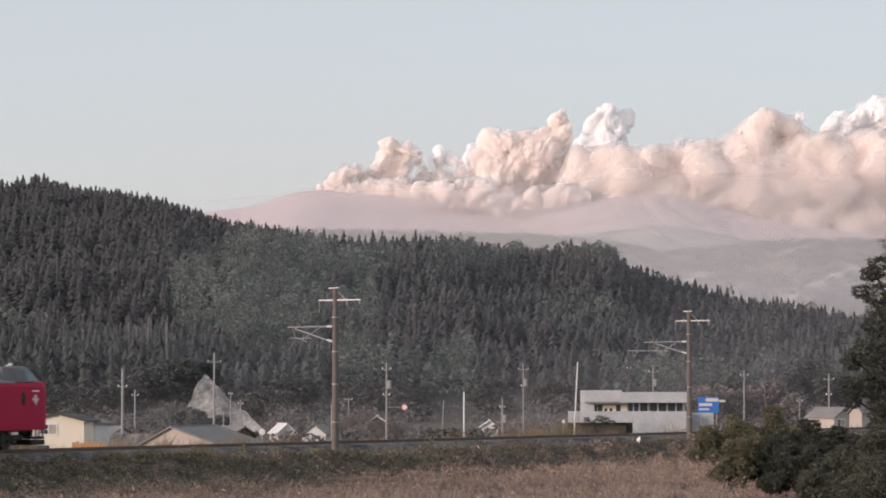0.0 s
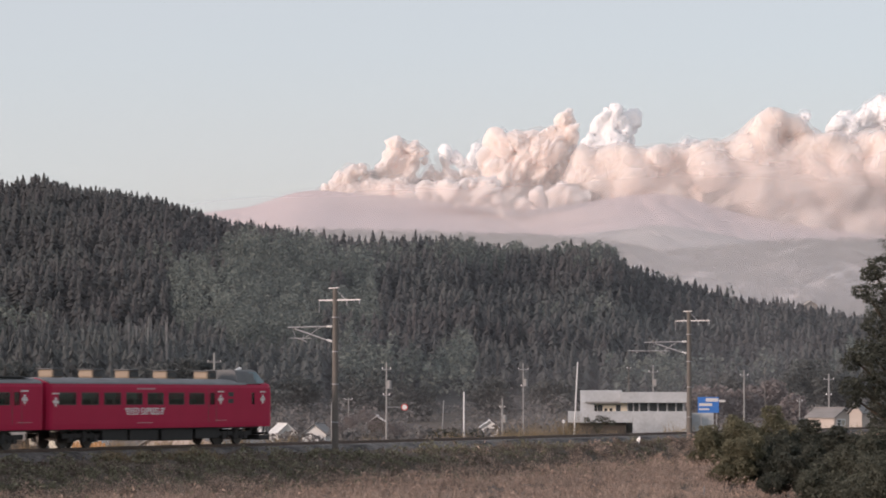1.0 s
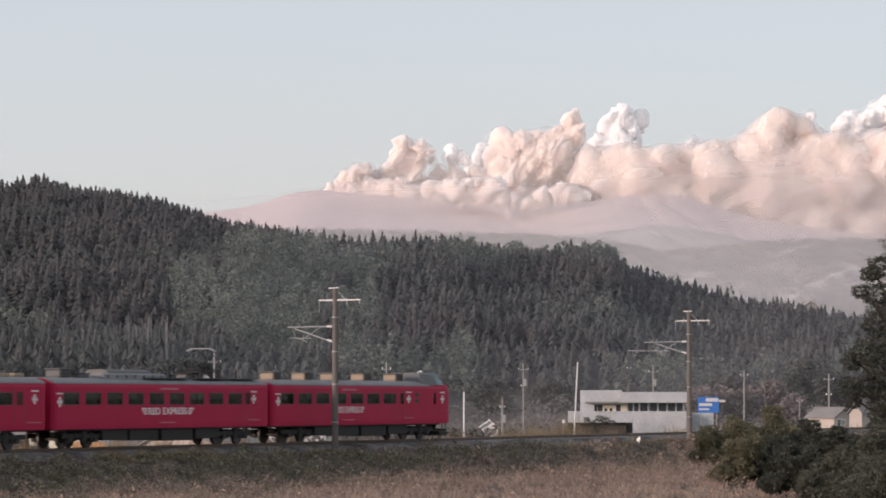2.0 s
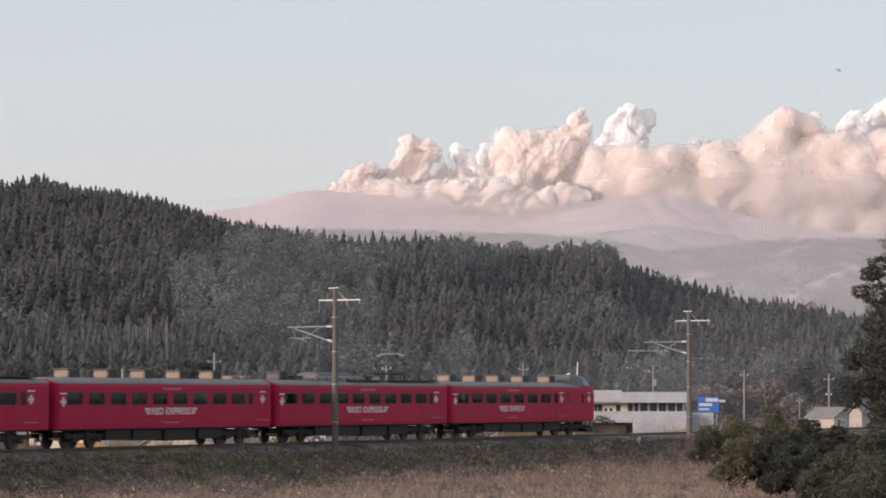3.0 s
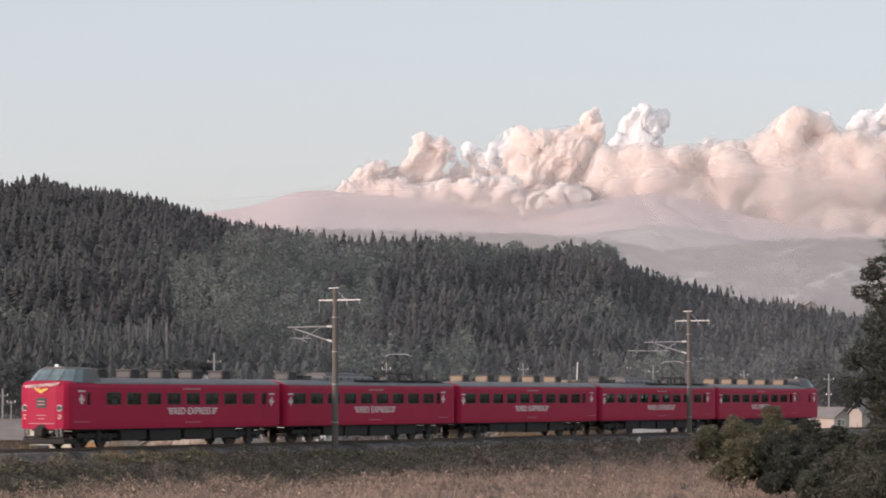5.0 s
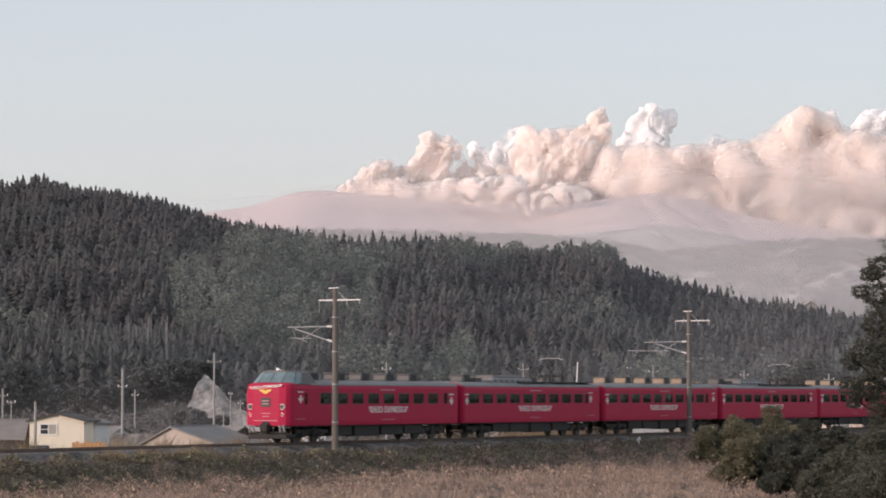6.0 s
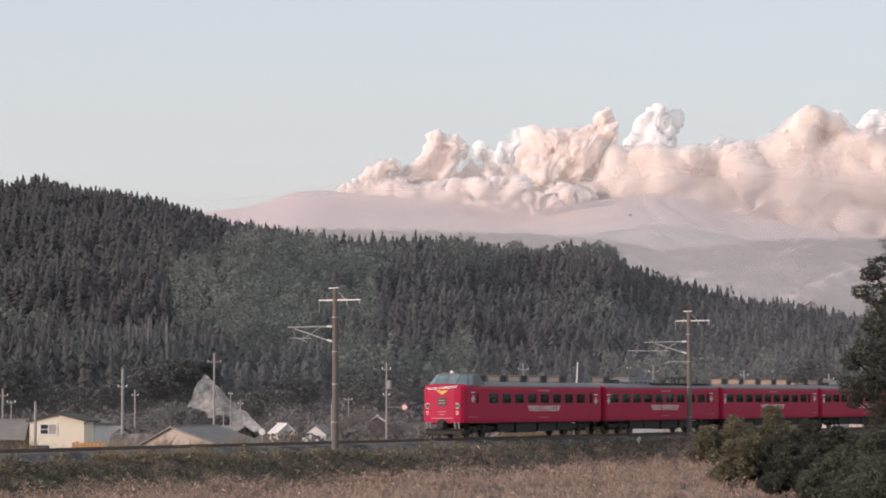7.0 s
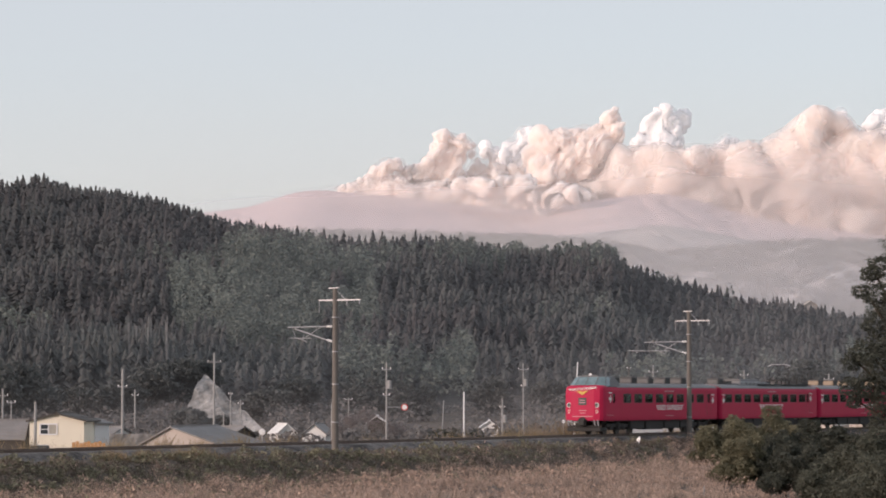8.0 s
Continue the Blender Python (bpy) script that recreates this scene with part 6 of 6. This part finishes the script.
def van(X, Y):
    e = empty("parked_car", pose(X, Y, -3.55, 0, 0, 5), "pale grey parked car beside the house", "car")
    bm = bmesh.new()
    box(bm, -1.6, 1.6, -0.7, 0.7, 0.3, 0.85, 0.12)
    part("body", bm, "whitewall", e)
    bm = prism([(-0.62, 0.84), (0.62, 0.84), (0.52, 1.4), (-0.52, 1.4)], -1.2, 0.7)
    part("cabin", bm, "pane", e)
    part("roof", boxes((-1.15, 0.6, -0.52, 0.52, 1.4, 1.46), bevel=0.02), "whitewall", e)
    for x in (-1.0, 1.0):
        for y in (-0.68, 0.68):
            part("wheel", tubes(((x, y - 0.08, 0.3), (x, y + 0.08, 0.3), 0.3), seg=16), "louvre", e)


van(-39.04, 287)

# white trackside marker
mk = empty("trackside_marker", pose(*on_line(73.48, -2.6), 0, 0, 240), "small white pointed marker post on the bank", "marker")
part("plate", prism([(-0.16, -0.62), (0.10, -0.62), (0.18, -0.2), (0.12, -0.08), (-0.06, -0.28)], -0.04, 0.04), "insul", mk)
part("stake", tubes(((0, 0, -0.9), (0, 0, -0.35), 0.04)), "concrete", mk)
pp = empty("white_pipe", pose(*on_line(96, 5.5, -0.55), 0, 0, TURN), "white pipe lying beyond the rails", "pipe")
part("pipe", tubes(((-14, 0, 0.28), (10, 0, 0.30), 0.13), seg=12), "insul", pp)
for i, (s, L_) in enumerate(((7.6, 1.6), (11.5, 1.2), (26.5, 1.5), (30.5, 1.2), (20.0, 2.0))):
    o = part("stone_slab", boxes((-L_ / 2, L_ / 2, -0.2, 0.2, -0.3, 0.42), bevel=0.12), "whitewall")
    o.matrix_basis = pose(*on_line(s + 4, 5.0, -0.55), 0, 0, TURN + 8 * i)
    tagged(o, "pale concrete block lying beyond the rails", "concrete block", "blocks beyond the rails")

stake = part("field_stake", tubes(((0, 0, -0.3), (0.02, 0, 0.55), 0.035, 0.03), seg=8), "polegrey")
stake.matrix_basis = pose(13.09, 148, float(ground_z(np.array([13.09]), np.array([148.0]))[0]))
tagged(stake, "thin pale stake standing in the dry field", "stake")

# sleepers
sl = bmesh.new()
box(sl, -0.12, 0.12, -1.0, 1.0, -0.32, -0.155, 0.02)
sm = bpy.data.meshes.new("sleeper")
sl.to_mesh(sm)
sl.free()
sm.materials.append(M["sleeper"])
track = empty("track_bed", pose(*on_line(0, MID), 0, 0, TURN), "row of concrete sleepers under the rails", "sleepers")
for i in range(290):
    o = new("sleeper", sm)
    o.parent = track
    o.location = (-20 + i * 0.62, 0, 0)


# ---- birds ----
def bird():
    e = empty("bird", pose(0, 60, 60), "small dark bird in flight", "bird", "birds in flight")
    e.scale = (0.55, 0.55, 0.55)
    bm = bmesh.new()
    bmesh.ops.create_uvsphere(bm, u_segments=12, v_segments=8, radius=1)
    bmesh.ops.scale(bm, vec=(0.10, 0.032, 0.034), verts=bm.verts)
    part("body", bm, "bird", e, "", True)
    part("tail", boxes((-0.17, -0.08, -0.025, 0.025, -0.008, 0.006), bevel=0.003), "bird", e)
    part("head", tubes(((0.07, 0, 0.012), (0.12, 0, 0.014), 0.024, 0.012)), "bird", e)
    wings = []
    for sg in (-1, 1):
        bm = bmesh.new()
        a = [bm.verts.new(p) for p in ((0.05, 0, 0.006), (0.03, sg * 0.10, 0.004), (-0.03, sg * 0.19, 0.0), (-0.05, sg * 0.09, 0.0), (-0.05, 0, 0.004))]
        f = bm.faces.new(a)
        g = bmesh.ops.extrude_face_region(bm, geom=[f])["geom"]
        bmesh.ops.translate(bm, vec=(0, 0, 0.008), verts=[v for v in g if isinstance(v, bmesh.types.BMVert)])
        bmesh.ops.recalc_face_normals(bm, faces=bm.faces)
        wings.append((part("wing", bm, "bird", e), sg))
    return e, wings


BIRDS = [bird() for i in range(4)]


# ---- motion ----
def motions():
    # flights: time, place; straight on before and after
    flights = [
        [(2.8, (7.85, 80.00, 13.08)), (2.9, (9.33, 80.00, 12.29)), (3.0, (10.81, 80.00, 11.42))],
        [(3.4, (9.75, 85.00, 13.42)), (3.5, (11.03, 85.00, 12.74)), (3.6, (12.20, 85.00, 12.25))],
        [(6.3, (13.32, 95.00, 9.11)), (6.5, (11.19, 95.00, 9.00)), (6.7, (9.11, 95.00, 8.88)), (6.9, (7.06, 95.00, 8.60)), (7.1, (5.05, 95.00, 8.18))],
        [(6.2, (13.26, 100.00, 8.17)), (6.4, (11.22, 100.00, 7.79)), (6.6, (9.10, 100.00, 7.27)), (6.8, (6.98, 100.00, 6.98))],
    ]
    for (b, wings), rows in zip(BIRDS, flights):
        (t0, p0), (t1, p1) = rows[0], rows[-1]
        v = (Vector(p1) - Vector(p0)) / (t1 - t0)
        lead = Vector(p0) - v * t0
        yaw = math.degrees(math.atan2(v.y, v.x))
        path = [(0.0, lead), (t0 - 0.4, Vector(p0) - v * 0.4)] + [(t, Vector(p)) for t, p in rows] + [(t1 + 0.3, Vector(p1) + v * 0.3), (8.0, Vector(p1) + v * (8.0 - t1))]
        walk(b, [(t, pose(*p, 0, 0, yaw)) for t, p in path])
        for w, sg in wings:
            walk(w, [(k * 0.1, pose(0, 0, 0, sg * (30 if k % 2 else -28))) for k in range(81)])
    noses = [(0.0, 9.85), (0.5, 20.24), (1.0, 30.60), (1.5, 40.95), (2.0, 51.31), (2.5, 61.70), (3.0, 72.11), (3.5, 82.56), (4.0, 93.03), (4.5, 103.53), (5.0, 114.03), (5.5, 124.53), (6.0, 134.99), (6.5, 145.39), (7.0, 155.70), (7.5, 165.88), (8.0, 175.88)]
    for i, (c, wheels) in enumerate(TRAIN):
        back = (10.01, 30.71, 51.21, 71.71, 92.2)[i]
        turn = TURN + (180 if i == 4 else 0)
        walk(c, [(t, pose(*on_line(s - back, MID), 0, 0, turn)) for t, s in noses])
        spin = math.degrees(20.78 / 30 / 0.455) * (-1 if i == 4 else 1)
        for w in wheels:
            walk(w, [(k / 30, pose(*w.location, 0, spin * k, 0)) for k in range(241)])
    drift = [(7.7, 1.2), (10.3, 1.5), (10.0, 0.5), (7.4, 0.5), (8.2, -0.1), (9.6, 0.3), (11.3, 0.0), (7.0, 0.4), (8.2, 0.3), (9.2, 0.9), (8.9, 0.3)]
    for ob, (vx, vz) in zip(PLUME, drift):
        o = ob.location.copy()
        walk(ob, [(t, pose(o.x + vx * (t - 4), o.y, o.z + vz * (t - 4), 0, 0.12 * (t - 4), 0)) for t in (0.0, 2.0, 4.0, 6.0, 8.0)])


motions()
